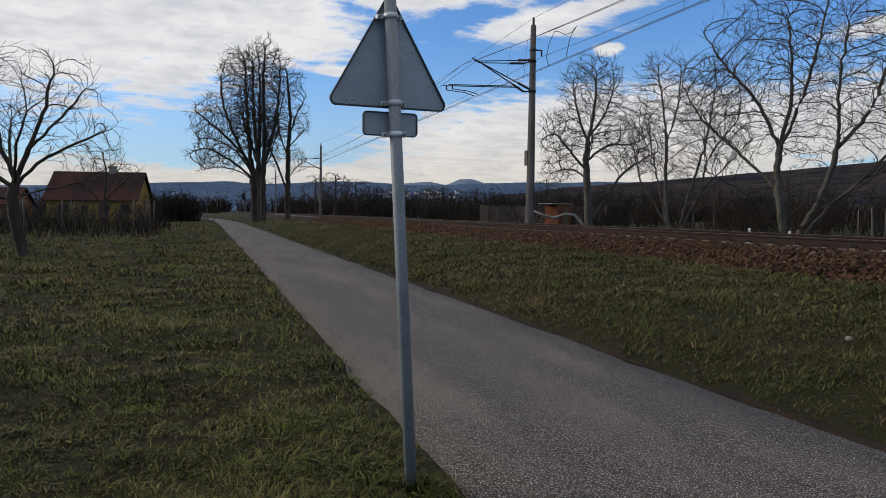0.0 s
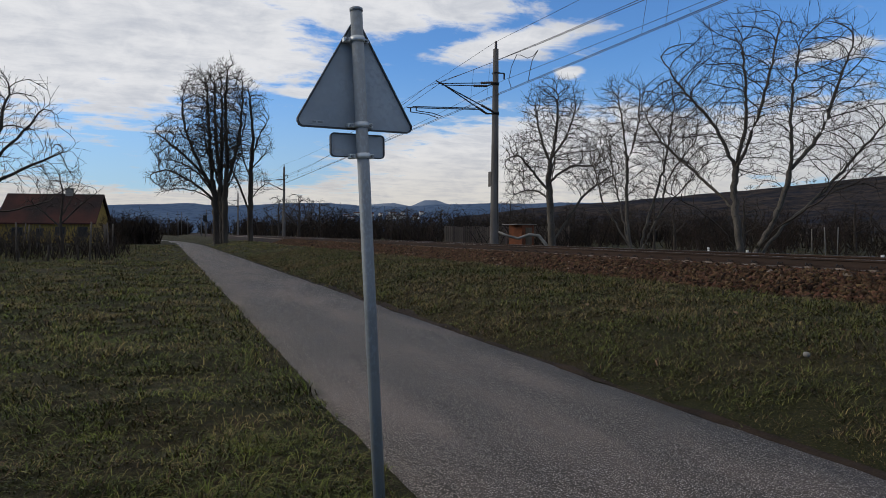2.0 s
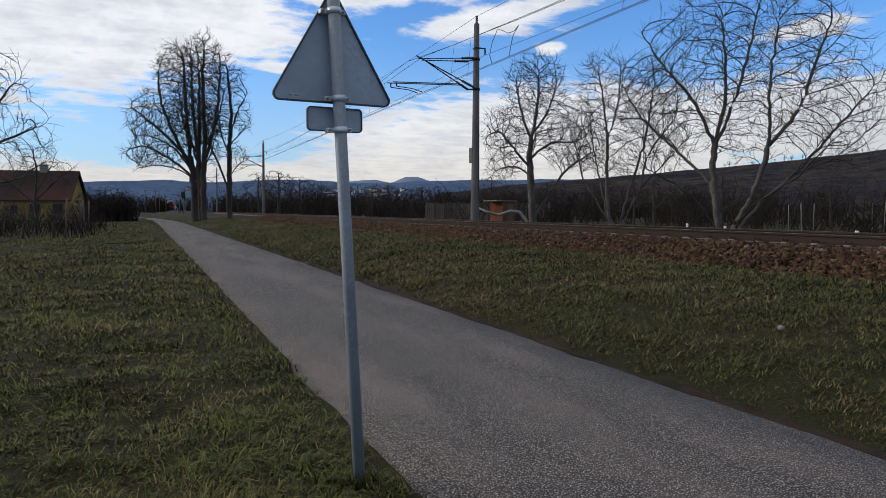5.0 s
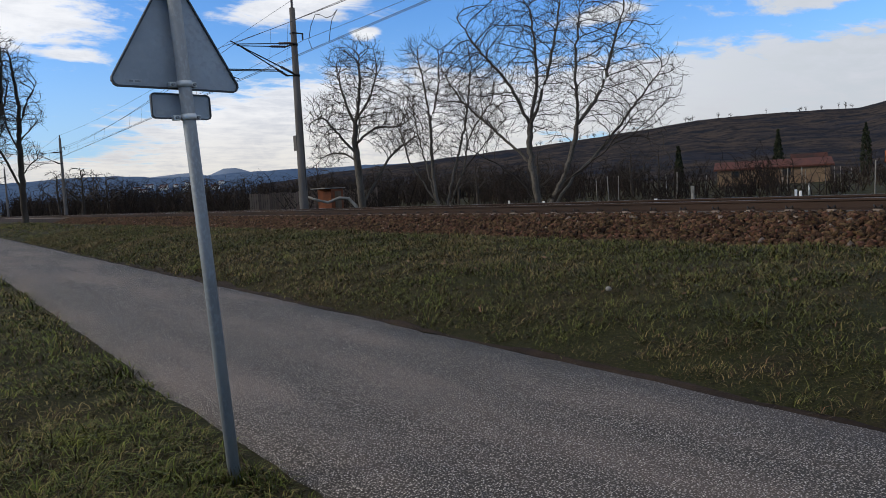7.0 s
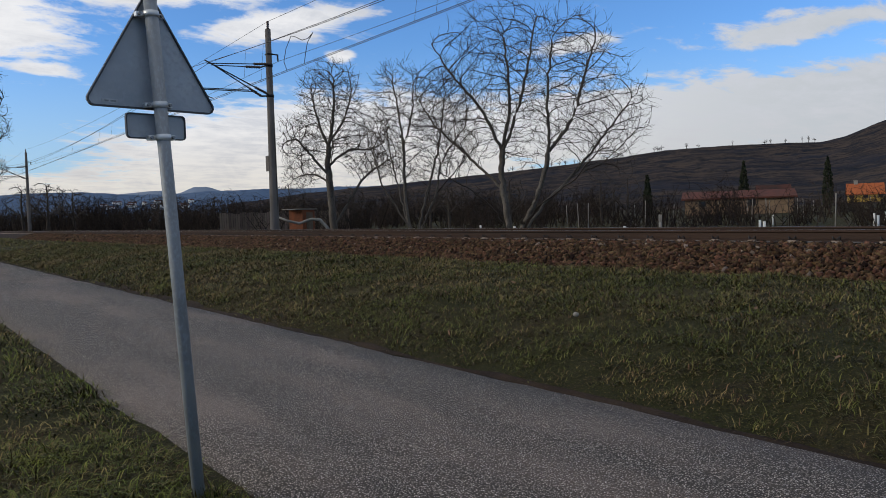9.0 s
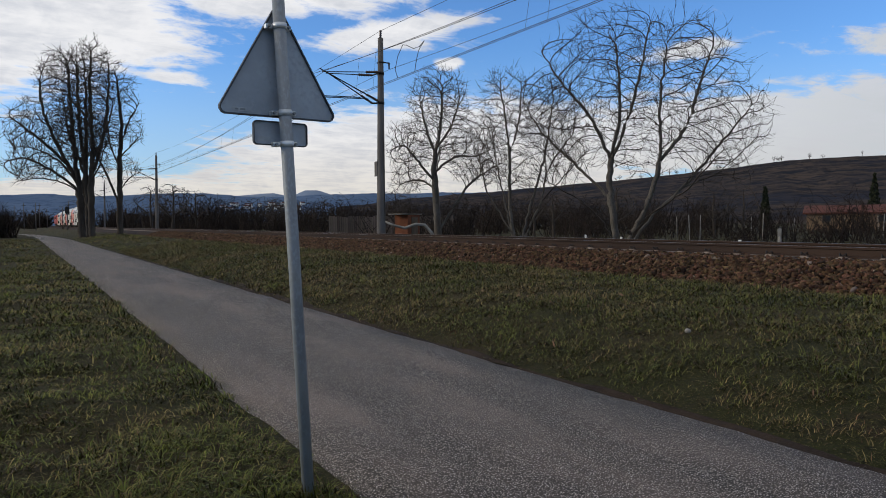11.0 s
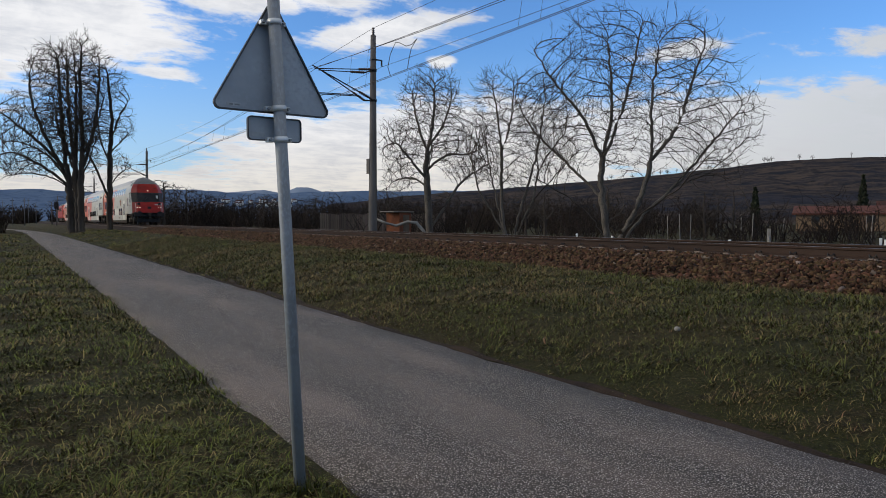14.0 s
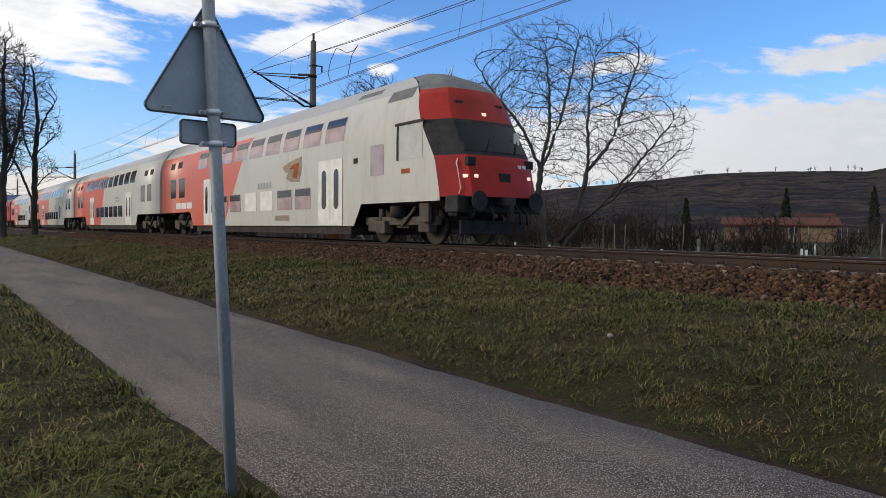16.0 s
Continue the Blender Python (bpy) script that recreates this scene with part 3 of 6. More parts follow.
def road_sign():
    s = thing("road_sign", pose(1.052, 3.25, 0.02, 0, -2.77, 0), "triangular traffic sign, bare grey back, on a leaning post", "traffic sign")
    part("post", tube([(0, 0, -0.08), (0, 0, 2.405)], 0.029, 24), ZINC, s, "galvanised steel tube post")
    part("post_cap", tube([(0, 0, 2.400), (0, 0, 2.414), (0, 0, 2.419)], [0.031, 0.031, 0.023], 24), ZINC, s, "grey post cap")
    # the panels hang level on the far side of the leaning post, so their backs face the meadow
    turn = pose(0, 0, 1.87) @ pose(0, 0, 0, 0, 2.5, 7.3) @ pose(0, 0, -1.87)
    tri = rounded([(-0.322, 1.850), (0.308, 1.850), (-0.007, 2.396)], 0.030)
    panel = part("sign_panel", plate(tri, 0.050, 0.054), SIGNBACK, s, "bare aluminium back of a triangular panel")
    panel.matrix_basis = turn
    part("rim", rim(tri, 0.007, 0.040, 0.058), EDGE, panel, "dark folded edge")
    part("sticker", plate(rounded([(-0.238, 1.868), (-0.168, 1.868), (-0.168, 1.886), (-0.238, 1.886)], 0.003), 0.0485, 0.0495), PAPER, panel, "small pale sticker")
    for k, (a, b) in enumerate(((-0.225, -0.208), (-0.200, -0.176))):
        part("print_bar", plate([(a, 1.873), (b, 1.873), (b, 1.880), (a, 1.880)], 0.0475, 0.0483), ZINC, panel, "grey printed bar")
    rect = rounded([(-0.140, 1.718), (0.137, 1.718), (0.137, 1.832), (-0.140, 1.832)], 0.020)
    small = part("supplementary_panel", plate(rect, 0.050, 0.054), SIGNBACK, s, "small rectangular panel below, seen from the back")
    small.matrix_basis = turn
    part("rim", rim(rect, 0.005, 0.042, 0.058), EDGE, small, "dark folded edge")
    part("sticker", plate(rounded([(-0.122, 1.736), (-0.052, 1.736), (-0.052, 1.757), (-0.122, 1.757)], 0.003), 0.0485, 0.0495), PAPER, small, "small pale sticker")
    for z in (2.270, 1.868, 1.722):
        bm = bmesh.new()
        add_tube(bm, [(0, 0, z - 0.0135), (0, 0, z - 0.0125), (0, 0, z + 0.0125), (0, 0, z + 0.0135)], [0.0315, 0.0335, 0.0335, 0.0315], 24)
        for sx in (-1, 1):
            add_box(bm, (sx * 0.045 - 0.018, 0.012, z - 0.011), (sx * 0.045 + 0.018, 0.040, z + 0.011), 0.003)
        c = part("clamp", bm, CLAMP, s, "bright steel pipe clamp")
        c.matrix_basis = pose(0, 0, 0, 0, 0, 7.3)
        for sx in (-1, 1):
            part("bolt", tube([(sx * 0.050, -0.002, z), (sx * 0.050, 0.014, z)], 0.007, 6), ZINC, c, "hexagonal steel bolt")
    return s


road_sign()


# ---- overhead line ----
def insulator(bm, a, b, r=0.055, sheds=6):
    a, b = Vector(a), Vector(b)
    pts, rad = [], []
    for i in range(sheds * 2 + 1):
        pts.append(a.lerp(b, i / (sheds * 2)))
        rad.append(r if i % 2 else r * 0.55)
    add_tube(bm, pts, rad, 8)


def catenary_mast(y, turned=False):
    s = thing("catenary_mast", pose(14.48, y, 0), "tall grey concrete catenary mast with insulated arms beside the track", "catenary mast", "masts along the track")
    part("mast", tube([(-0.06, 0, 0.1), (-0.06, 0, 1.0), (0, 0, 9.95)], [0.21, 0.205, 0.125], 12), MAST, s, "tapered spun-concrete mast")
    bm = bmesh.new()
    insulator(bm, (0, 0, 9.95), (0, 0, 10.32), 0.075, 4)
    part("top_insulator", bm, PORCELAIN, s, "dark porcelain insulator")
    part("wire_bracket", boxes(((-0.14, -0.14, 8.80), (0.14, 0.14, 8.86)), ((0.1, -0.03, 8.83), (0.46, 0.03, 8.88)), ((0.40, -0.03, 8.58), (0.46, 0.03, 8.85)), bevel=0.006), BLACK, s, "black steel bracket")
    for z in (8.33, 6.95):
        part("collar", tube([(-0.01, 0, z - 0.06), (-0.01, 0, z + 0.06)], 0.165, 12), BLACK, s, "steel collar with arm joints")
    part("number_plate", boxes(((-0.24, -0.02, 3.55), (-0.20, 0.30, 4.25)), bevel=0.01), MAST, s, "small grey equipment box")
    part("cable_duct", tube([(0.02, -0.16, 0.2), (0.05, -0.15, 5.2)], 0.022, 6), BLACK, s, "black cable on the mast")
    # two cantilevers, one before and one behind the mast
    for o, dx_, dz_ in ((0.42, 0.0, 0.0), (-0.42, -0.5, -0.22)):
        arm = bmesh.new()
        tip, foot = Vector((-2.65 + dx_, o, 8.30 + dz_ * 0.6)), Vector((-0.30, o * 0.8, 6.98))
        add_tube(arm, [tip, foot], 0.028, 8)
        add_tube(arm, [(-2.55 + dx_, o, 8.17 + dz_ * 0.6), (-0.95, o, 8.26 + dz_ * 0.15)], 0.022, 6)
        add_tube(arm, [(-3.95 + dx_ * 1.1, o, 7.10 + dz_), (-0.85, o, 7.22 + dz_ * 0.9)], 0.023, 6)
        add_tube(arm, [(-3.78 + dx_ * 1.1, o, 7.10 + dz_), (-3.78 + dx_ * 1.1, o, 6.92 + dz_)], 0.028, 6)
        add_tube(arm, [(-3.78 + dx_ * 1.1, o, 6.92 + dz_), (-3.0 + dx_, o, 6.86 + dz_), (-2.55 + dx_, o, 6.74 + dz_)], 0.020, 6)
        add_tube(arm, [(-0.12, 0, 6.95), (-0.30, o * 0.8, 6.98)], 0.04, 6)
        add_tube(arm, [(-0.12, 0, 8.33), (-0.25, o, 8.30)], 0.035, 6)
        a = part("cantilever", arm, BLACK, s, "slender dark steel cantilever arm")
        d = (tip - foot).normalized()
        for p, q in (((-0.25, o, 8.30), (-0.95, o, 8.26 + dz_ * 0.15)), (foot, foot + d * 0.65)):
            ib = bmesh.new()
            insulator(ib, p, q, 0.07, 6)
            part("arm_insulator", ib, PORCELAIN, a, "brown ribbed insulator")
    return s


MAST_Y = (30.4, 95.0, 160.0, 225.0, 290.0)
for y in MAST_Y:
    catenary_mast(y)
tagged(copy_thing(bpy.data.objects["catenary_mast"], pose(14.48, -33.0, 0)))


def wire(name, pts, r, label):
    s = thing(name, pose(0, 0, 0), label, "overhead wire", "wires over the track")
    part("strand", tube(pts, r, 5), WIRE, s)
    return s


def span(x, z, sag, drop=0.0, y0=-33.0):
    pts = []
    stations = (y0,) + MAST_Y
    for a, b in zip(stations, stations[1:]):
        for k in range(12):
            u = k / 12
            pts.append((x, a + (b - a) * u, z - sag * 4 * u * (1 - u)))
    return pts + [(x, stations[-1], z)]


wire("feeder_wire", span(14.48, 10.30, 0.6), 0.009, "thin dark feeder wire along the mast tops")
wire("contact_wire", span(10.95, 6.22, 0.02), 0.009, "dark contact wire strung over the track")
wire("contact_wire", span(11.35, 6.45, 0.04), 0.010, "second dark contact wire strung over the track")
wire("messenger_wire", span(11.05, 7.95, 1.15), 0.010, "sagging dark messenger wire over the track")
wire("messenger_wire", span(11.75, 8.20, 0.95), 0.010, "sagging dark second messenger wire over the track")
wire("earth_wire", span(14.92, 8.56, 0.5), 0.009, "thin dark earth wire beside the masts")
for x, zt, sg, zb in ((11.05, 7.95, 1.15, 6.22), (11.75, 8.2, 0.95, 6.45)):
    for k in range(1, 12):
        for a, b in zip((-33.0,) + MAST_Y[:2], MAST_Y[:3]):
            u = k / 12
            y = a + (b - a) * u
            if 6 < y < 110 and k % 2:
                wire("dropper_wire", [(x, y, zt - sg * 4 * u * (1 - u)), (x - 0.15, y, zb)], 0.005, "thin vertical dropper wire")
wire("jumper_cable", [(11.4, 22.6, 6.45), (11.45, 22.9, 6.8), (11.5, 22.8, 7.25), (11.5, 22.4, 7.58), (11.5, 22.1, 7.5), (11.5, 21.6, 7.28), (11.5, 21.2, 7.26), (11.5, 20.85, 7.38)], 0.012, "looped dark jumper cable between the wires")
wire("jumper_cable", [(11.5, 20.85, 7.38), (11.5, 21.25, 7.14), (11.5, 21.4, 6.85), (11.4, 21.35, 6.45)], 0.012, "looped dark jumper cable between the wires")


# ---- trees ----
def limb_curve(points, step, rng, wobble):
    """A limb through a few waypoints, split into short, slightly crooked steps."""
    pts = [Vector(p) for p in points]
    out = [pts[0]]
    for i in range(len(pts) - 1):
        p0, p1, p2, p3 = pts[max(i - 1, 0)], pts[i], pts[i + 1], pts[min(i + 2, len(pts) - 1)]
        n = max(1, round((p2 - p1).length / step))
        for k in range(1, n + 1):
            t = k / n
            q = 0.5 * (2 * p1 + (p2 - p0) * t + (2 * p0 - 5 * p1 + 4 * p2 - p3) * t * t + (3 * p1 - p0 - 3 * p2 + p3) * t ** 3)
            out.append(q + Vector((rng.gauss(0, 1), rng.gauss(0, 1), rng.gauss(0, 0.6))) * wobble * step)
    return out


class Crown:
    """Grows branches from given limbs towards free room in a crown of ellipsoids."""
    def __init__(self, seed, step, reach, kill):
        self.rng, self.nrng = random.Random(seed), np.random.default_rng(seed)
        self.step, self.reach, self.kill = step, reach, kill
        self.pos, self.parent = [], []

    def limb(self, points, wobble=0.10):
        pts = limb_curve(points, self.step, self.rng, wobble)
        last = -1
        if self.pos:
            d = [(Vector(p) - pts[0]).length for p in self.pos]
            k = int(np.argmin(d))
            if d[k] < self.step * 2.5:
                last, pts = k, pts[1:]
        for p in pts:
            self.pos.append(tuple(p))
            self.parent.append(last)
            last = len(self.pos) - 1

    def room(self, blobs, count):
        """Points spread through ellipsoids (x, y, z, rx, ry, rz), denser near their skins."""
        vol = np.array([b[3] * b[4] * b[5] for b in blobs])
        pick = self.nrng.choice(len(blobs), count, p=vol / vol.sum())
        d = self.nrng.normal(size=(count, 3))
        d /= np.linalg.norm(d, axis=1, keepdims=True)
        r = self.nrng.uniform(0.03, 1.0, count) ** 0.37 * self.nrng.uniform(0.85, 1.12, count)
        B = np.array(blobs)[pick]
        return B[:, :3] + d * r[:, None] * B[:, 3:]

    def grow(self, goals, rounds=90, lift=0.05, wander=0.07):
        near = np.full(len(goals), 1e9)
        who = np.zeros(len(goals), int)
        start = 0
        born = {}
        for _ in range(rounds):
            P = np.array(self.pos[start:])
            if len(P) == 0 or len(goals) == 0:
                break
            D = np.linalg.norm(goals[:, None] - P[None], axis=2)
            k = D.argmin(1)
            d = D[np.arange(len(goals)), k]
            closer = d < near
            near[closer], who[closer] = d[closer], k[closer] + start
            keep = near > self.kill
            goals, near, who = goals[keep], near[keep], who[keep]
            start = len(self.pos)
            live = near < self.reach
            pull = {}
            for g, w_ in zip(goals[live], who[live]):
                v = g - np.array(self.pos[w_])
                pull.setdefault(int(w_), []).append(v / np.linalg.norm(v))
            for w_, vs in pull.items():
                v = np.sum(vs, 0)
                m = np.linalg.norm(v)
                born[w_] = born.get(w_, 0) + 1
                if m < 0.05 or born[w_] > 3:
                    continue
                along = np.zeros(3)
                if self.parent[w_] >= 0:
                    along = np.array(self.pos[w_]) - np.array(self.pos[self.parent[w_]])
                    along /= np.linalg.norm(along) + 1e-9
                v = v / m + along * 0.75 + self.nrng.normal(0, wander, 3) + np.array([0, 0, lift])
                v /= np.linalg.norm(v)
                self.pos.append(tuple(np.array(self.pos[w_]) + v * self.step))
                self.parent.append(w_)

    def chains(self, tip, power, girth, twig_len, twigs):
        """Branch chains with their radii, from the tips inwards, and short twigs on the thin ones."""
        n = len(self.pos)
        kids = [[] for _ in range(n)]
        for i, p in enumerate(self.parent):
            if p >= 0:
                kids[p].append(i)
        load = np.zeros(n)
        order = sorted(range(n), key=lambda i: -i)
        rad = np.zeros(n)
        for i in order:
            load[i] = sum(load[k] for k in kids[i]) if kids[i] else tip ** power
            load[i] = max(load[i], tip ** power)
            rad[i] = load[i] ** (1 / power)
        top = rad.max()
        rad = np.where(rad > tip * 2.5, tip * 2.5 + (rad - tip * 2.5) * (girth - tip * 2.5) / max(1e-6, top - tip * 2.5), rad)
        thick, thin = [], []
        begun = [(i, -1) for i in range(n) if self.parent[i] < 0]
        while begun:
            i, frm = begun.pop()
            pts, rr = ([self.pos[frm]], [rad[i]]) if frm >= 0 else ([], [])
            while True:
                pts.append(self.pos[i])
                rr.append(rad[i])
                if not kids[i]:
                    break
                main = max(kids[i], key=lambda k: rad[k])
                begun += [(k, i) for k in kids[i] if k != main]
                i = main
            rr[-1] *= 0.5
            if len(pts) > 1:
                (thick if rr[0] > tip * 4.0 else thin).append((pts, rr))
        for i in range(n):
            if rad[i] < tip * 3.0 and self.parent[i] >= 0:
                axis_ = np.array(self.pos[i]) - np.array(self.pos[self.parent[i]])
                axis_ /= np.linalg.norm(axis_) + 1e-9
                for _ in range(twigs if kids[i] else twigs + 1):
                    v = self.nrng.normal(0, 1, 3)
                    v = axis_ * 1.25 + v * 0.48 + np.array([0, 0, 0.30])
                    v /= np.linalg.norm(v)
                    q = np.array(self.pos[i])
                    l = twig_len * self.nrng.uniform(0.4, 1.3)
                    bend = self.nrng.normal(0, 0.16, 3)
                    thin.append(([tuple(q), tuple(q + v * l * 0.5), tuple(q + v * l * 0.5 + (v + bend) * l * 0.5)], [tip * 0.8, tip * 0.65, tip * 0.35]))
        return thick, thin


def tubes_mesh(chains, sides):
    V, T, base = [], [], 0
    for pts, rad in chains:
        P = np.array([tuple(p) for p in pts])
        D = np.gradient(P, axis=0)
        D /= np.linalg.norm(D, axis=1, keepdims=True) + 1e-9
        ref = np.where(np.abs(D[:, 2:3]) < 0.9, np.array([[0, 0, 1.0]]), np.array([[1.0, 0, 0]]))
        A = np.cross(D, ref)
        A /= np.linalg.norm(A, axis=1, keepdims=True) + 1e-9
        B = np.cross(D, A)
        n = len(P)
        ang = np.arange(sides) * 2 * math.pi / sides
        ring = P[:, None] + (A[:, None] * np.cos(ang)[None, :, None] + B[:, None] * np.sin(ang)[None, :, None]) * np.array(rad)[:, None, None]
        V.append(ring.reshape(-1, 3))
        i, k = np.meshgrid(np.arange(n - 1), np.arange(sides), indexing="ij")
        a, b = base + i * sides + k, base + i * sides + (k + 1) % sides
        c, e = a + sides, b + sides
        T.append(np.stack([a, b, e], -1).reshape(-1, 3))
        T.append(np.stack([a, e, c], -1).reshape(-1, 3))
        base += n * sides
    return np.concatenate(V), np.concatenate(T)


def tree(name, m, limbs, blobs, count, seed, bark, twigs, label, group="", step=0.25, reach=2.0, kill=0.42, tip=0.006, power=1.75, girth=0.17, twig_len=0.3, per=1, lift=0.05):
    """Limbs as waypoints (x across the view from the path, depth, height), then branches into the crown's room."""
    g = Crown(seed, step, reach, kill)
    for l in limbs:
        g.limb(l)
    g.grow(g.room(blobs, count), lift=lift)
    thick, thin = g.chains(tip, power, girth, twig_len, per)
    if not thick:
        thick, thin = thin[:1], thin[1:]
    s = thing(name, m, label, "tree", group)
    V, T = tubes_mesh(thick, 8)
    t = quick_mesh("trunk", V, T, bark, s, "trunk with its bare limbs")
    t.data.shade_smooth()
    V, T = tubes_mesh(thin, 3)
    quick_mesh("crown", V, T, twigs, s, "leafless crown of fine twigs")
    return s


tree("walnut_tree", pose(18.35, 19.0, 0.1, 0, 0, -43.9),
     [((0, 0, -0.1), (-0.1, 0, 1.2), (-0.25, 0.05, 2.35), (-0.22, 0.1, 3.5), (0.1, 0.3, 5.3), (-0.1, 0.4, 8.0)),
      ((-0.22, 0.1, 3.5), (-0.95, -0.3, 5.0), (-2.0, -0.7, 6.3), (-2.6, -0.9, 7.3)),
      ((-0.22, 0.1, 3.4), (0.5, -0.5, 5.3), (1.1, -0.8, 8.1)),
      ((-0.25, 0.05, 2.1), (-1.4, 0.6, 3.3), (-2.8, 1.2, 4.7), (-3.5, 1.5, 5.9)),
      ((0.12, 0.05, -0.1), (0.55, -0.2, 0.9), (1.0, -0.4, 1.8), (1.4, -0.6, 3.3), (1.45, -0.8, 5.6), (1.65, -0.9, 7.3)),
      ((1.4, -0.6, 3.3), (2.3, -0.2, 4.5), (2.8, 0.2, 6.0), (3.3, 0.4, 7.6)),
      ((0.2, 0.12, -0.1), (1.2, 0.5, 1.4), (2.3, 0.9, 2.45), (3.5, 1.1, 3.9), (4.9, 1.3, 5.6)),
      ((2.3, 0.9, 2.45), (3.7, 1.5, 3.1), (4.8, 1.9, 4.1)),
      ((0.1, -0.15, -0.1), (0.9, -1.0, 1.3), (2.2, -1.9, 2.3), (3.3, -2.4, 3.6)),
      ((-0.05, 0, 0.5), (-0.9, -0.6, 1.7), (-2.4, -1.3, 2.7))],
     ((-0.2, 0, 6.6, 2.6, 2.5, 2.3), (2.0, 0, 6.4, 2.3, 2.3, 2.1), (-2.2, 0.3, 5.2, 1.8, 1.8, 2.0), (3.7, 0.5, 4.8, 1.7, 1.9, 1.6), (0.6, -0.2, 4.5, 3.4, 2.3, 1.6), (-1.8, -0.9, 3.0, 1.0, 0.9, 0.6), (3.4, -0.6, 3.0, 1.2, 2.0, 0.8)),
     4600, 11, BARK, TWIG, "large leafless walnut tree with several pale stems", "bare walnut trees", girth=0.165, tip=0.0072, kill=0.24, reach=1.2, step=0.2, twig_len=0.46, per=1, lift=0.16)
tree("walnut_tree", pose(18.5, 32.1, 0.1, 0, 0, -30.0),
     [((0, 0, -0.1), (-0.05, 0, 1.5), (-0.15, 0, 3.2), (-0.13, 0, 4.8), (0.2, 0.1, 6.5), (0.25, 0.1, 8.3)),
      ((-0.13, 0, 4.8), (-0.6, 0.2, 6.2), (-0.9, 0.3, 7.6)), ((-0.13, 0, 5.0), (0.7, -0.3, 6.2), (1.1, -0.5, 7.4)),
      ((-0.15, 0, 3.4), (-1.1, -0.4, 4.5), (-1.7, -0.5, 5.2), (-2.3, -0.6, 5.0)), ((-0.14, 0, 3.0), (-0.9, 0.8, 3.5), (-1.8, 1.2, 3.4), (-2.4, 1.4, 2.9)),
      ((0.1, 0, 0.9), (0.7, 0.1, 1.9), (1.6, 0.2, 3.2), (2.5, 0.3, 3.9), (3.4, 0.3, 4.4)), ((-0.14, 0, 3.9), (0.9, -0.6, 4.6), (1.9, -0.9, 4.6), (2.6, -1.0, 4.9)),
      ((-0.14, 0, 3.6), (0.1, -1.0, 4.5), (0.1, -2.0, 5.0)), ((-0.13, 0, 4.2), (0.1, 1.0, 5.2), (0.0, 1.9, 5.8))],
     ((0.1, 0, 7.3, 1.7, 1.7, 1.9), (-1.3, 0, 5.2, 1.4, 1.6, 1.4), (1.5, 0, 5.3, 1.7, 1.6, 1.5), (-1.4, 0.6, 3.5, 1.2, 1.2, 0.7), (2.0, 0, 3.9, 1.4, 1.2, 0.7)),
     3000, 23, BARK, TWIG, "leafless walnut tree with a pale trunk and drooping limbs", "bare walnut trees", girth=0.19, tip=0.0095, kill=0.24, reach=1.2, step=0.2, twig_len=0.42, per=2, lift=0.06)
tree("walnut_tree", pose(19.5, 26.6, 0.1, 0, 0, -36.3),
     [((0, 0, -0.1), (-0.3, 0, 1.7), (-0.33, 0.05, 3.2), (-0.35, 0.1, 4.7), (-0.75, 0.1, 7.4)), ((-0.35, 0.1, 4.4), (0.1, -0.3, 5.8), (0.2, -0.5, 7.3)),
      ((0.2, 0, -0.1), (0.5, 0, 0.9), (1.1, 0.1, 2.2), (1.45, 0.1, 3.7), (2.5, 0.2, 5.2)), ((0.15, 0.1, -0.1), (0.5, 0.3, 1.6), (1.2, 0.4, 4.0), (1.7, 0.5, 7.0)),
      ((-0.1, 0, 0.5), (-0.8, -0.2, 1.7), (-1.4, -0.4, 2.8), (-1.7, -0.5, 4.2)), ((-0.1, 0.2, 0.2), (-0.5, 0.8, 1.9), (-0.9, 1.2, 3.8), (-1.2, 1.4, 5.6)), ((1.1, 0.1, 2.2), (2.0, -0.5, 3.2), (3.0, -0.8, 4.3))],
     ((-0.5, 0, 6.3, 1.3, 1.3, 2.0), (1.5, 0, 5.9, 1.4, 1.4, 1.9), (-1.1, 0.2, 4.2, 1.1, 1.3, 1.5), (1.9, 0, 4.2, 1.4, 1.2, 1.0), (0.3, 0, 3.6, 1.6, 1.2, 1.2)),
     1900, 37, BARK, TWIG, "slender many-stemmed leafless tree behind the track", "bare walnut trees", girth=0.11, tip=0.0088, kill=0.24, reach=1.2, step=0.2, twig_len=0.46, per=2, lift=0.14)

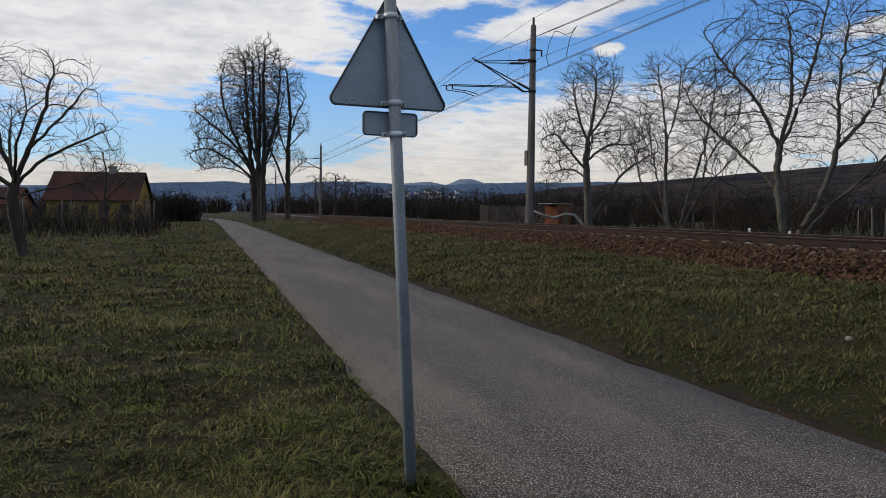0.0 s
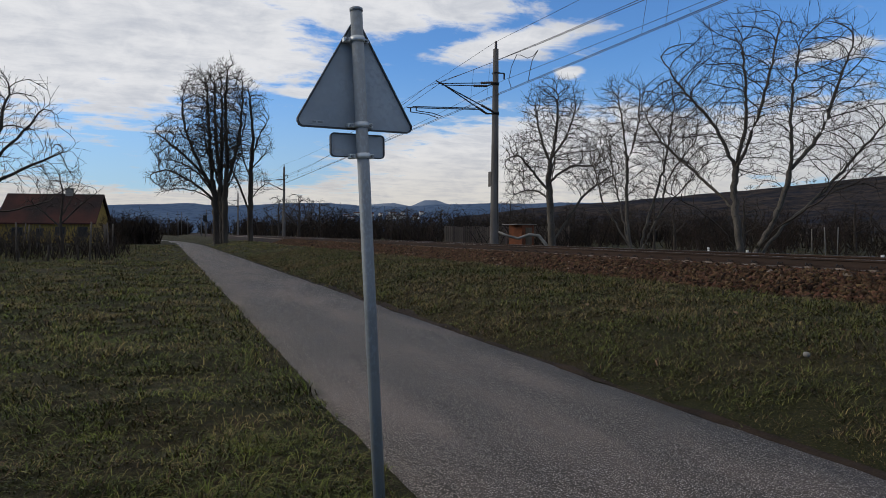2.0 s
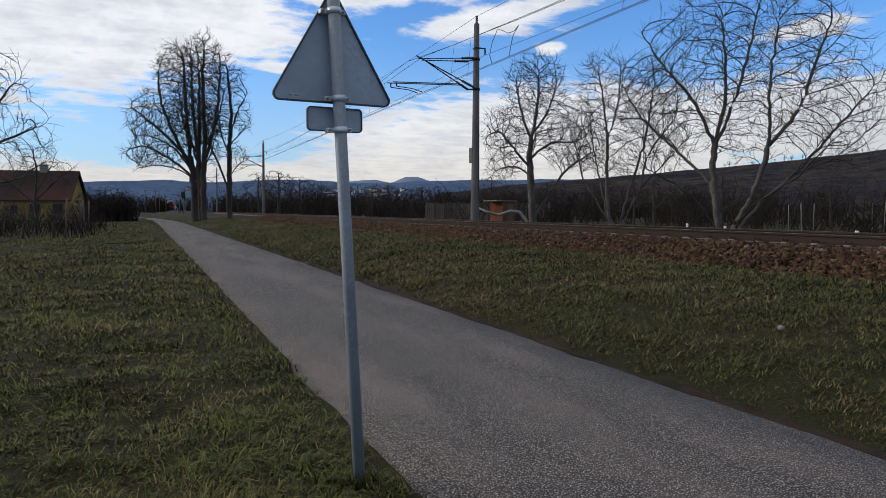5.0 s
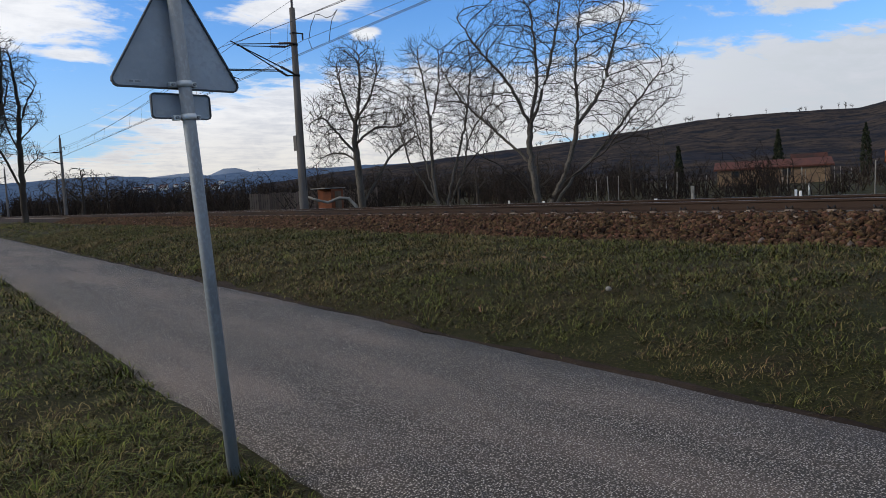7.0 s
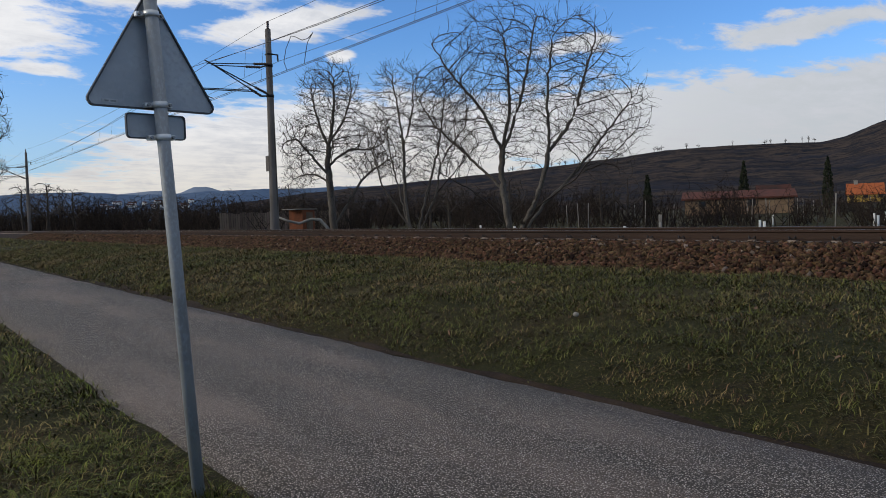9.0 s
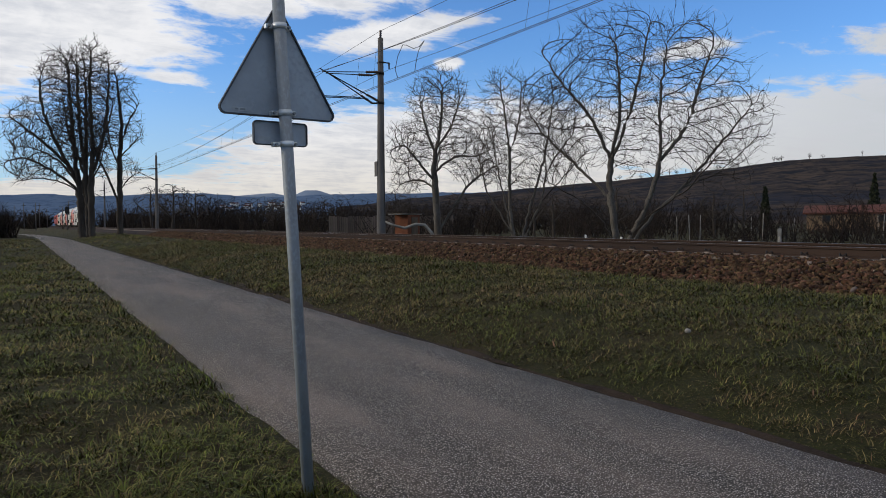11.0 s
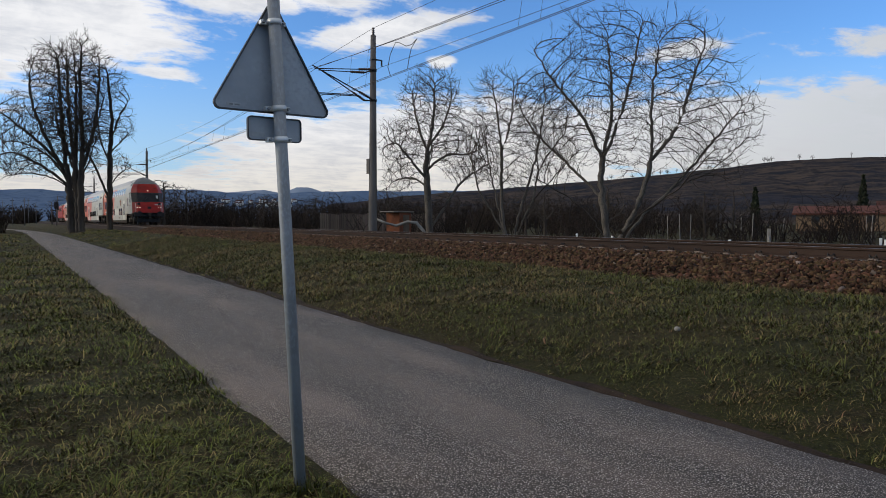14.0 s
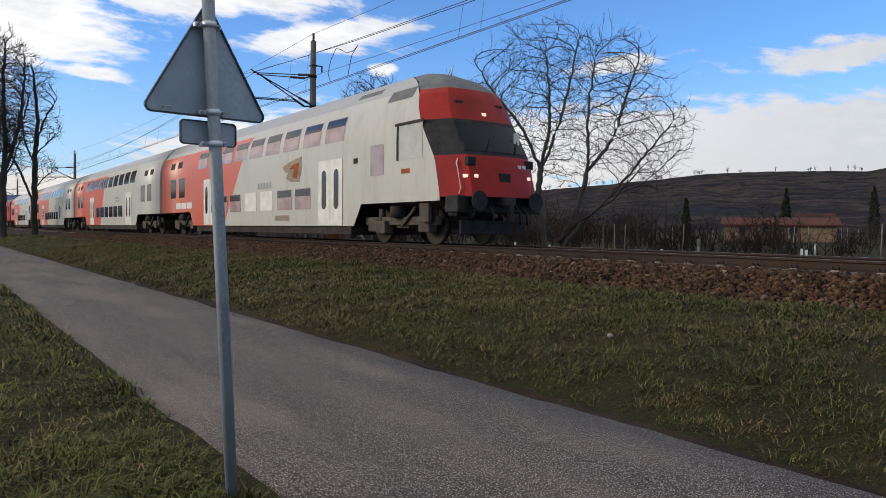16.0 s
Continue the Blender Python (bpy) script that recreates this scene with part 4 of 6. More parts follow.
LOCUST = dict(step=0.36, reach=2.2, kill=0.42, tip=0.020, power=1.7, twig_len=0.75, per=2, lift=0.04)
tree("locust_tree", pose(4.75, 75.0, 0.2, 0, 0, -3.6),
     [((0, 0, -0.3), (-0.1, 0, 4.0), (-0.5, 0, 8.0), (-0.7, 0, 12.0), (-0.8, 0, 16.0)), ((0.3, 0.4, -0.3), (0.35, 0.4, 5.0), (0.6, 0.3, 10.0), (0.5, 0.2, 15.5)),
      ((-0.2, 0, 5.0), (-1.6, 0.5, 8.0), (-2.9, 0.8, 11.5), (-3.2, 1.0, 14.5)), ((-0.2, 0, 4.4), (-2.4, -0.6, 6.2), (-4.6, -1.0, 7.2), (-6.2, -1.2, 6.6)),
      ((-0.4, 0, 6.0), (-2.4, 0.2, 8.2), (-4.4, 0.4, 10.0), (-5.6, 0.4, 11.0)), ((-0.3, 0, 5.0), (-1.8, 1.6, 7.2), (-3.8, 2.8, 8.4), (-5.2, 3.4, 8.6)), ((-0.1, 0, 4.2), (-1.4, -1.2, 5.0), (-3.4, -2.0, 5.4), (-5.0, -2.6, 5.0)),
      ((0.2, 0, 6.0), (0.4, -2.2, 8.5), (0.5, -3.4, 11.0)), ((0.2, 0.3, 6.0), (-0.4, 2.4, 9.0), (-0.8, 3.6, 12.0))],
     ((-1.0, 0, 14.2, 2.8, 3.0, 3.4), (-3.4, 0, 9.8, 2.9, 3.0, 2.8), (-0.6, 0, 9.5, 2.8, 3.6, 3.2), (-4.4, -0.5, 6.6, 2.0, 2.6, 1.4), (-1.8, 0, 6.8, 2.0, 2.6, 1.6)),
     4200, 41, DARKBARK, TWIG, "tall dark leafless locust tree between path and track", "tall roadside trees", girth=0.40, **LOCUST)
tree("locust_tree", pose(5.48, 73.5, 0.2, 0, 0, -4.3),
     [((0, 0, -0.3), (0.0, 0, 4.5), (0.2, 0, 9.0), (0.1, 0, 13.5), (0.3, 0, 17.0)), ((-0.3, 0.3, -0.3), (-0.4, 0.3, 5.0), (-0.8, 0.3, 10.0), (-1.0, 0.2, 16.5)),
      ((0.0, 0, 5.5), (0.9, -0.4, 8.5), (1.5, -0.6, 12.0), (1.7, -0.7, 15.0)), ((0.1, 0, 7.0), (1.2, 0.6, 9.5), (2.0, 0.8, 12.5)), ((-0.5, 0.3, 6.5), (-1.6, 0.8, 9.0), (-2.2, 1.0, 13.0)), ((0, 0, 5.0), (0.8, -1.8, 6.8), (1.3, -2.8, 8.6))],
     ((0.2, 0, 14.6, 2.2, 2.6, 3.4), (0.8, 0, 10.0, 1.9, 2.6, 2.8), (-0.9, 0, 11.0, 1.8, 2.4, 3.0), (0.4, 0, 6.8, 1.5, 2.0, 1.4)),
     2600, 43, DARKBARK, TWIG, "tall dark leafless twin-trunked locust tree beside the path", "tall roadside trees", girth=0.36, **LOCUST)
tree("locust_tree", pose(8.0, 75.0, 0.3, 0, 0, -6.1),
     [((0, 0, -0.3), (0.05, 0, 3.0), (0.15, 0, 7.0), (0.3, 0, 11.0), (0.0, 0, 15.5)), ((0, 0, 3.0), (-0.9, 0.1, 5.5), (-1.9, 0.2, 8.0), (-2.6, 0.2, 11.5)), ((0.25, 0, 9.0), (1.1, -0.3, 11.2), (1.9, -0.4, 12.6)),
      ((0.15, 0, 6.5), (-0.6, 0.8, 8.5), (-0.9, 1.2, 11.5)), ((0.2, 0, 7.5), (1.2, 0.3, 8.8), (1.9, 0.4, 9.6)), ((0.1, 0, 4.5), (1.0, -0.3, 5.6), (1.7, -0.5, 6.0))],
     ((0.0, 0, 13.6, 1.7, 1.6, 2.6), (1.1, 0, 10.0, 1.2, 1.3, 2.0), (-1.6, 0, 9.8, 1.2, 1.3, 2.2), (0.8, 0, 6.4, 1.2, 1.0, 1.2)),
     1200, 47, DARKBARK, TWIG, "slim forked leafless tree beside the track", "tall roadside trees", girth=0.27, **LOCUST)
FRUIT = dict(step=0.2, reach=1.3, kill=0.27, tip=0.0078, power=1.8, twig_len=0.40, per=1, lift=0.10)
tree("fruit_tree", pose(-4.58, 22.2, 0.02, 0, 0, 11.7),
     [((0, 0, -0.1), (-0.22, 0, 0.8), (-0.32, 0, 1.5), (-0.25, 0, 2.1), (0.1, 0.1, 3.0), (0.5, 0.1, 4.2), (0.75, 0.1, 5.4)), ((-0.25, 0, 1.9), (0.3, -0.1, 2.6), (1.1, -0.3, 3.1), (2.2, -0.4, 3.7)),
      ((-0.3, 0, 1.7), (0.5, 0.3, 1.9), (1.5, 0.6, 2.2), (2.3, 0.8, 2.7)), ((-0.25, 0, 2.1), (-0.6, 0.2, 3.2), (-0.8, 0.2, 4.4), (-0.7, 0.2, 5.6)), ((-0.3, 0, 1.9), (-1.2, -0.2, 2.8), (-2.0, -0.4, 3.8), (-2.5, -0.5, 4.9)),
      ((-0.32, 0, 1.6), (-1.4, 0.3, 1.9), (-2.6, 0.5, 2.6)), ((0.1, 0.1, 3.0), (0.9, -0.3, 3.9), (1.6, -0.5, 4.8)), ((-0.25, 0, 2.0), (-0.2, -0.9, 2.9), (0.1, -1.6, 3.9)), ((-0.25, 0, 2.0), (-0.4, 0.9, 3.0), (-0.3, 1.6, 4.0))],
     ((0.3, 0, 4.3, 1.8, 1.8, 1.4), (-1.3, 0, 4.0, 1.7, 1.7, 1.5), (1.4, 0, 3.0, 1.2, 1.5, 0.9), (-1.5, 0, 2.6, 1.5, 1.5, 0.8)),
     1300, 58, DARKBARK, TWIG, "old leafless fruit tree with a leaning trunk in the meadow", "bare fruit trees", girth=0.15, **FRUIT)
tree("fruit_tree", pose(-5.2, 43.4, 0.02, 0, 0, 6.9),
     [((0, 0, -0.1), (0.02, 0, 1.0), (-0.05, 0, 2.0), (0.1, 0, 3.2), (-0.1, 0, 4.6)), ((-0.02, 0, 1.6), (-0.9, 0.2, 2.5), (-1.5, 0.3, 3.0)), ((-0.04, 0, 1.8), (0.9, -0.2, 2.8), (1.8, -0.3, 3.6)), ((0, 0, 2.2), (0.7, 0.4, 3.6), (1.0, 0.5, 4.4))],
     ((0, 0, 3.6, 1.4, 1.3, 1.3), (1.1, 0, 3.1, 1.0, 1.0, 0.9), (-0.9, 0, 2.7, 0.9, 1.0, 0.7)),
     320, 59, DARKBARK, TWIG, "small leafless fruit tree standing before the vines", "bare fruit trees", girth=0.09, **dict(FRUIT, tip=0.009))

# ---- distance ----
# Blue distance haze is painted into both forest colours, paler on the farther.
HAZY_FOREST = surface("far_forest", (0.068, 0.104, 0.172), (0.090, 0.128, 0.195), 0.004, 1.0, 0.0, 0.03, c3=(0.055, 0.085, 0.145), spec=0.0)
HAZY_FOREST_FAR = surface("farther_forest", (0.150, 0.190, 0.260), (0.180, 0.220, 0.285), 0.003, 1.0, 0.0, 0.02, spec=0.0)


def terrace_mat():
    """Winter hillside: bands of terraces, dark scrub in patches, pale dry walls, painted blue haze."""
    m = bpy.data.materials.new("terraced_hillside")
    m.use_nodes = True
    n = Nodes(m.node_tree)
    p = m.node_tree.nodes["Principled BSDF"]
    co = n.add("ShaderNodeTexCoord").outputs["Object"]
    wide = n.noise(co, 0.006, 6.0, 0.6)
    band = n.noise(n.scale(co, (1, 1, 3.2)), 0.034, 8.0, 0.78, 0.6)
    speck = n.noise(n.scale(co, (1, 1, 2.0)), 0.10, 8.0, 0.8)
    # Distance haze is mixed into the dark tones as a blue tint.
    col = n.mix(n.ramp(band, 0.40, 0.60), (0.018, 0.020, 0.026, 1), (0.058, 0.046, 0.040, 1))
    col = n.mix(n.ramp(wide, 0.45, 0.62), col, n.mix(0.65, col, (0.018, 0.023, 0.036, 1)))
    col = n.mix(n.ramp(speck, 0.52, 0.66), col, (0.013, 0.013, 0.014, 1))
    col = n.mix(n.math("MULTIPLY", n.ramp(band, 0.62, 0.70), n.ramp(speck, 0.40, 0.30)), col, (0.20, 0.165, 0.13, 1))
    n.put(col, p.inputs["Base Color"])
    p.inputs["Roughness"].default_value = 1.0
    p.inputs["Specular IOR Level"].default_value = 0.0
    return m


TERRACE = terrace_mat()
ROOF_RED = surface("red_roof_tiles", (0.090, 0.032, 0.022), (0.065, 0.027, 0.020), 1.2, 0.85, 0.3, 12)
ROOF_ORANGE = surface("orange_roof_tiles", (0.30, 0.085, 0.030), (0.24, 0.070, 0.028), 1.5, 0.85, 0.3, 12)
ROOF_DARK = surface("dark_roof_tiles", (0.024, 0.016, 0.015), (0.062, 0.024, 0.019), 0.25, 0.85, 0.3, 14)
PLASTER_YELLOW = surface("yellow_plaster", (0.30, 0.20, 0.05), (0.25, 0.165, 0.045), 0.8, 0.9, 0.1, 30)
PLASTER_WHITE = surface("white_plaster", (0.62, 0.61, 0.58), (0.52, 0.51, 0.48), 0.8, 0.9, 0.1, 30)
PLASTER_OCHRE = surface("ochre_brick", (0.20, 0.135, 0.080), (0.15, 0.10, 0.065), 0.8, 0.9, 0.2, 20)
PANE = surface("dark_pane", (0.02, 0.023, 0.027), (0.03, 0.033, 0.038), 3.0, 0.12, 0.0, 30)
WOODPOST = surface("grey_post_wood", (0.075, 0.062, 0.050), (0.11, 0.092, 0.076), 4.0, 0.9, 0.3, 40, stretch=(1, 1, 0.3))
PALE = surface("pale_post", (0.24, 0.225, 0.20), (0.165, 0.15, 0.13), 3.0, 0.85, 0.2, 40)
PLANKS = surface("weathered_planks", (0.095, 0.070, 0.052), (0.14, 0.105, 0.080), 3.0, 0.9, 0.3, 40, stretch=(1, 1, 0.2), obj=0.3)
SHEDWOOD = surface("red_brown_boards", (0.15, 0.052, 0.025), (0.10, 0.038, 0.02), 3.0, 0.85, 0.3, 40)
EVERGREEN = surface("cypress_green", (0.016, 0.020, 0.012), (0.03, 0.034, 0.018), 2.0, 0.95, 0.2, 20, island=0.4)


def polar_hill(name, skyline, near, crest, back, material, label, bumps, steps=1.0, base=0.2, power=1.3):
    az_ = np.arange(skyline[0][0], skyline[-1][0] + 0.01, steps)
    sl_ = np.interp(az_, [s[0] for s in skyline], [s[1] for s in skyline])
    rr = list(np.linspace(near, crest, 26)) + list(np.linspace(crest, back, 6))[1:]
    V = []
    for r in rr:
        for a, s in zip(az_, sl_):
            top = 1.36 + s * crest
            u = (r - near) / (crest - near) if r <= crest else max(0.0, 1 - (r - crest) / (back - crest) * 0.8)
            z = base + (top - base) * u ** power if r <= crest else base + (top - base) * u
            k = noise.noise((a * 0.35, r / 90.0, 3.3)) + 0.5 * noise.noise((a * 1.3, r / 30.0, 1.1))
            z += bumps * k * min(1.0, u * 1.6) * (0.35 if abs(r - crest) < 1 else 1.0)
            V.append((r * math.sin(radians(a)), r * math.cos(radians(a)), z - (2.0 if r == rr[0] or r == rr[-1] else 0.0)))
    w_ = len(az_)
    F = [(j * w_ + i, j * w_ + i + 1, j * w_ + w_ + i + 1, j * w_ + w_ + i) for j in range(len(rr) - 1) for i in range(w_ - 1)]
    return tagged(mesh_of(name, V, F, material, smooth=True), label, "hill", kind="structure")


polar_hill("hill_vineyards", ((22, 0.022), (28, 0.034), (34, 0.042), (40, 0.050), (44, 0.055), (50, 0.0646), (53, 0.069), (56, 0.0755), (62, 0.076), (66.5, 0.0735), (68, 0.079), (71, 0.098), (74, 0.107), (80, 0.118), (95, 0.12), (120, 0.06), (140, 0.0)),
           260, 1000, 1400, TERRACE, "brown terraced vineyard hillside in winter", 3.5, 0.4)
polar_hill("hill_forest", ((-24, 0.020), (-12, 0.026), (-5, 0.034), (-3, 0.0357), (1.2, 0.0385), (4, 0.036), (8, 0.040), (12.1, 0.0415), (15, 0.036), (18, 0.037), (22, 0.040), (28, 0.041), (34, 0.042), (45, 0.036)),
           2300, 3600, 4200, HAZY_FOREST, "wooded hills across the valley, blue haze in their colour", 14.0, 0.4)
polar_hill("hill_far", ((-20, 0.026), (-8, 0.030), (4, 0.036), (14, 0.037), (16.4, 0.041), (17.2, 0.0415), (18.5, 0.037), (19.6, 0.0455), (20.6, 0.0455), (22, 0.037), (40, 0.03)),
           4000, 4500, 4600, HAZY_FOREST_FAR, "far hill tops, pale blue haze in their colour", 3.0, 0.3)


def gable_house(name, m, w, d, wall_h, roof_h, wall_m, roof_m, label, windows=(), chimney=None, overhang=0.4):
    """Ridge along x; windows as (x, z, width, height) on the face towards -y."""
    s = thing(name, m, label, "house")
    bm = bmesh.new()
    pts = [(-w / 2, -d / 2, 0), (w / 2, -d / 2, 0), (w / 2, d / 2, 0), (-w / 2, d / 2, 0)]
    lo, hi = [bm.verts.new(p) for p in pts], [bm.verts.new((p[0], p[1], wall_h)) for p in pts]
    r0, r1 = bm.verts.new((-w / 2, 0, wall_h + roof_h - 0.15)), bm.verts.new((w / 2, 0, wall_h + roof_h - 0.15))
    for a, b in ((0, 1), (2, 3)):
        bm.faces.new((lo[a], lo[b], hi[b], hi[a]))
    bm.faces.new((lo[1], lo[2], hi[2], r1, hi[1]))
    bm.faces.new((lo[3], lo[0], hi[0], r0, hi[3]))
    wall = part("wall", bm, wall_m, s, "plastered walls")
    o = overhang
    rb = bmesh.new()
    k = roof_h / (d / 2)
    for sy in (-1, 1):
        q = [(-w / 2 - o, 0, wall_h + roof_h), (w / 2 + o, 0, wall_h + roof_h), (w / 2 + o, sy * (d / 2 + o), wall_h - o * k), (-w / 2 - o, sy * (d / 2 + o), wall_h - o * k)]
        t = [rb.verts.new(p) for p in q] + [rb.verts.new((p[0], p[1], p[2] - 0.18)) for p in q]
        rb.faces.new(t[:4])
        rb.faces.new(t[4:][::-1])
        for i in range(4):
            rb.faces.new((t[i], t[(i + 1) % 4], t[4 + (i + 1) % 4], t[4 + i]))
    bmesh.ops.recalc_face_normals(rb, faces=rb.faces[:])
    roof = part("roof", rb, roof_m, s, "tiled gable roof")
    for x, z, ww, wh in windows:
        win = part("window", boxes(((x - ww / 2, -d / 2 - 0.03, z), (x + ww / 2, -d / 2 + 0.05, z + wh)), bevel=0.01), WOODPOST, s, "small window with a grey wooden frame")
        part("pane", boxes(((x - ww / 2 + 0.09, -d / 2 - 0.045, z + 0.09), (x + ww / 2 - 0.09, -d / 2 - 0.028, z + wh - 0.09))), PANE, win)
    if chimney:
        c = chimney
        part("chimney", boxes(((c - 0.45, -0.35, wall_h + roof_h - 0.6), (c + 0.45, 0.35, wall_h + roof_h + 0.75)), ((c - 0.52, -0.42, wall_h + roof_h + 0.65), (c + 0.52, 0.42, wall_h + roof_h + 0.78)), bevel=0.02), PALE, roof, "pale chimney")
    return s


gable_house("house", pose(-13.6, 108, 0.0, 0, 0, -8), 11.0, 9.0, 2.9, 3.6, PLASTER_YELLOW, ROOF_DARK, "yellow house with a dark red tiled roof behind the vineyard",
            ((-3.4, 0.9, 1.3, 1.1), (-0.8, 0.9, 0.9, 1.0), (1.6, 1.0, 1.3, 1.1), (4.2, 0.8, 1.2, 1.3)), 1.6)
gable_house("outbuilding", pose(-25.5, 104, 0.0, 0, 0, -8), 7.0, 6.0, 2.2, 1.9, PLASTER_OCHRE, ROOF_DARK, "low dark outbuilding beside the yellow house", ())
gable_house("barn", pose(84, 46.5, 0.2, 0, 0, -60), 12, 7, 2.1, 0.8, PLASTER_OCHRE, ROOF_RED, "long low ochre barn with a dull red roof", ((-4, 0.9, 0.9, 0.8), (1.5, 0.9, 0.9, 0.8)))
gable_house("house", pose(198.2, 75.4, 1.0, 0, 0, -66), 7.6, 6.8, 2.3, 2.5, PLASTER_YELLOW, ROOF_ORANGE, "yellow house with a bright orange tiled roof", ((-3.0, 1.0, 1.1, 1.2), (0.0, 1.0, 1.1, 1.2), (3.2, 1.0, 1.1, 1.2)), -2.0)
gable_house("house", pose(150, 75, 0.4, 0, 0, -60), 6, 7, 2.9, 2.0, PLASTER_WHITE, ROOF_DARK, "small white house with a dark roof", ((-1.2, 1.0, 0.9, 1.0), (1.3, 1.0, 0.9, 1.0)))
gable_house("house", pose(150, 87, 0.4, 0, 0, -58), 7, 7, 2.4, 1.7, PLASTER_WHITE, ROOF_DARK, "white cottage with a brown roof", ((0, 1.0, 0.9, 1.0),))
rng = random.Random(5)
for i in range(16):
    a, r = rng.uniform(13.0, 19.5), rng.uniform(2950, 3200)
    wdt = rng.uniform(14, 34)
    gable_house("house", pose(r * math.sin(radians(a)), r * math.cos(radians(a)), 0.2 + 139 * ((r - 2300) / 1300) ** 1.3 - 4, 0, 0, rng.uniform(-25, 10)), wdt, 14, rng.uniform(11, 16), 4.5, PLASTER_WHITE, ROOF_RED, "white house of the far town below the hills", ())
for x, y, z, wdt in ((1000, 2900, 45, 90), (1130, 2830, 42, 60)):
    gable_house("hall", pose(x, y, z, 0, 0, -20), wdt, 20, 9, 2.0, PLASTER_WHITE, PALE, "long pale industrial hall across the valley", ())


def cypress(x, y, h, r, seed):
    rg = np.random.default_rng(seed)
    s = thing("cypress", pose(x, y, 0.2), "dark narrow cypress tree among the vineyards", "tree", "cypresses")
    part("trunk", tube([(0, 0, 0), (0, 0, h * 0.3)], [0.12, 0.08], 6), DARKBARK, s)
    n_ = 1400
    u = rg.uniform(0.05, 1, n_)
    rad = r * np.sin(np.clip(u * 1.05, 0, 1) * math.pi) ** 0.5 * (1.1 - 0.7 * u) * rg.uniform(0.6, 1.05, n_)
    a = rg.uniform(0, 6.28, n_)
    c = np.stack([rad * np.cos(a), rad * np.sin(a), u * h], 1)
    d = rg.normal(0, 1, (n_, 3)) * 0.09
    e = rg.normal(0, 1, (n_, 3)) * 0.09 + np.array([0, 0, 0.22])
    quick_mesh("crown", np.stack([c - d, c + d, c + e], 1).reshape(-1, 3), np.arange(3 * n_).reshape(-1, 3), EVERGREEN, s, "dense dark green foliage")
    return s


for x, y, h, r, k in ((64.4, 45.7, 4.4, 0.5, 1), (92, 50, 6.8, 0.8, 2), (108, 46, 7.6, 0.9, 3), (120, 34, 7.5, 0.8, 4)):
    cypress(x, y, h, r, k)


# bare scrub and woodland edge beyond the track
def scrub_mesh(name, spots, seed, label, stems=26, rad=0.012):
    rg = np.random.default_rng(seed)
    chains = []
    for x, y, h, w_ in spots:
        for _ in range(stems):
            p = np.array([x + rg.normal(0, 0.35 * w_), y + rg.normal(0, 0.35 * w_), 0.0])
            d = np.array([rg.normal(0, 0.32), rg.normal(0, 0.32), 1.0])
            L = h * rg.uniform(0.55, 1.05)
            pts = [p]
            for k in range(4):
                d = d + np.append(rg.normal(0, 0.22, 2), 0.0)
                pts.append(pts[-1] + d / np.linalg.norm(d) * L / 4)
            dist = math.hypot(x, y)
            r0 = rad * max(1.0, dist / 35.0)
            chains.append((pts, [r0 * 2.2, r0 * 1.8, r0 * 1.4, r0, r0 * 0.6]))
            for k in range(7):
                q = pts[1 + int(rg.integers(0, 4))]
                e = np.array([rg.normal(0, 0.8), rg.normal(0, 0.8), rg.uniform(0.1, 0.9)])
                e /= np.linalg.norm(e)
                l = L * rg.uniform(0.16, 0.36)
                e2 = e + rg.normal(0, 0.4, 3)
                chains.append(([q, q + e * l * 0.5, q + e * l * 0.5 + e2 * l * 0.4], [r0 * 0.8, r0 * 0.6, r0 * 0.4]))
    V, T = tubes_mesh(chains, 3)
    return tagged(quick_mesh(name, V, T, SCRUB), label, "scrub", kind="stuff")


rng = random.Random(8)
belt = []
for i in range(210):
    a = rng.uniform(7.5, 62)
    r = rng.uniform(48, 135)
    x, y = r * math.sin(radians(a)), r * math.cos(radians(a))
    if x < 21:
        continue
    if a > 52 and r > 60:
        continue
    belt.append((x, y, min(5.5, (1.0 + 0.036 * r) * rng.uniform(0.65, 1.15)), rng.uniform(1.6, 3.4)))
scrub_mesh("scrub_belt", belt, 21, "dark leafless scrub and saplings beyond the railway", 15)
belt = []
for i in range(70):
    a, r = rng.uniform(4.2, 30), rng.uniform(150, 260)
    x, y = r * math.sin(radians(a)), r * math.cos(radians(a))
    if x > 18:
        belt.append((x, y, rng.uniform(4, 8.0), 5.0))
scrub_mesh("woodland_edge", belt, 22, "dark leafless woodland edge in the distance", 18)
belt = [(rng.uniform(3.5, 8.6), rng.uniform(325, 345), rng.uniform(4.5, 7.0), 2.2) for i in range(16)]
belt += [(rng.uniform(-40, 7.0), rng.uniform(350, 420), rng.uniform(6, 10), 6.0) for i in range(40)]
belt += [(rng.uniform(16, 60), rng.uniform(300, 400), rng.uniform(6, 9), 6.0) for i in range(30)]
belt += [(rng.uniform(-6.5, -1.2), rng.uniform(88, 96), rng.uniform(2.6, 3.8), 1.6) for i in range(22)]
belt += [(rng.uniform(-34, -22), rng.uniform(80, 95), rng.uniform(2.0, 3.4), 2.0) for i in range(16)]
belt += [(rng.uniform(-60, -6), rng.uniform(125, 170), rng.uniform(2.5, 5), 3.0) for i in range(40)]
scrub_mesh("hedge", belt, 23, "dense dark leafless hedge beside the vineyard", 16)
belt = [(rng.uniform(22, 46), rng.uniform(3, 26), rng.uniform(1.0, 2.1), 1.2) for i in range(46)] + [(rng.uniform(46, 100), rng.uniform(4, 40), rng.uniform(1.6, 3.2), 1.8) for i in range(60)]
scrub_mesh("orchard_scrub", belt, 24, "low leafless vines and bushes beyond the railway", 11)



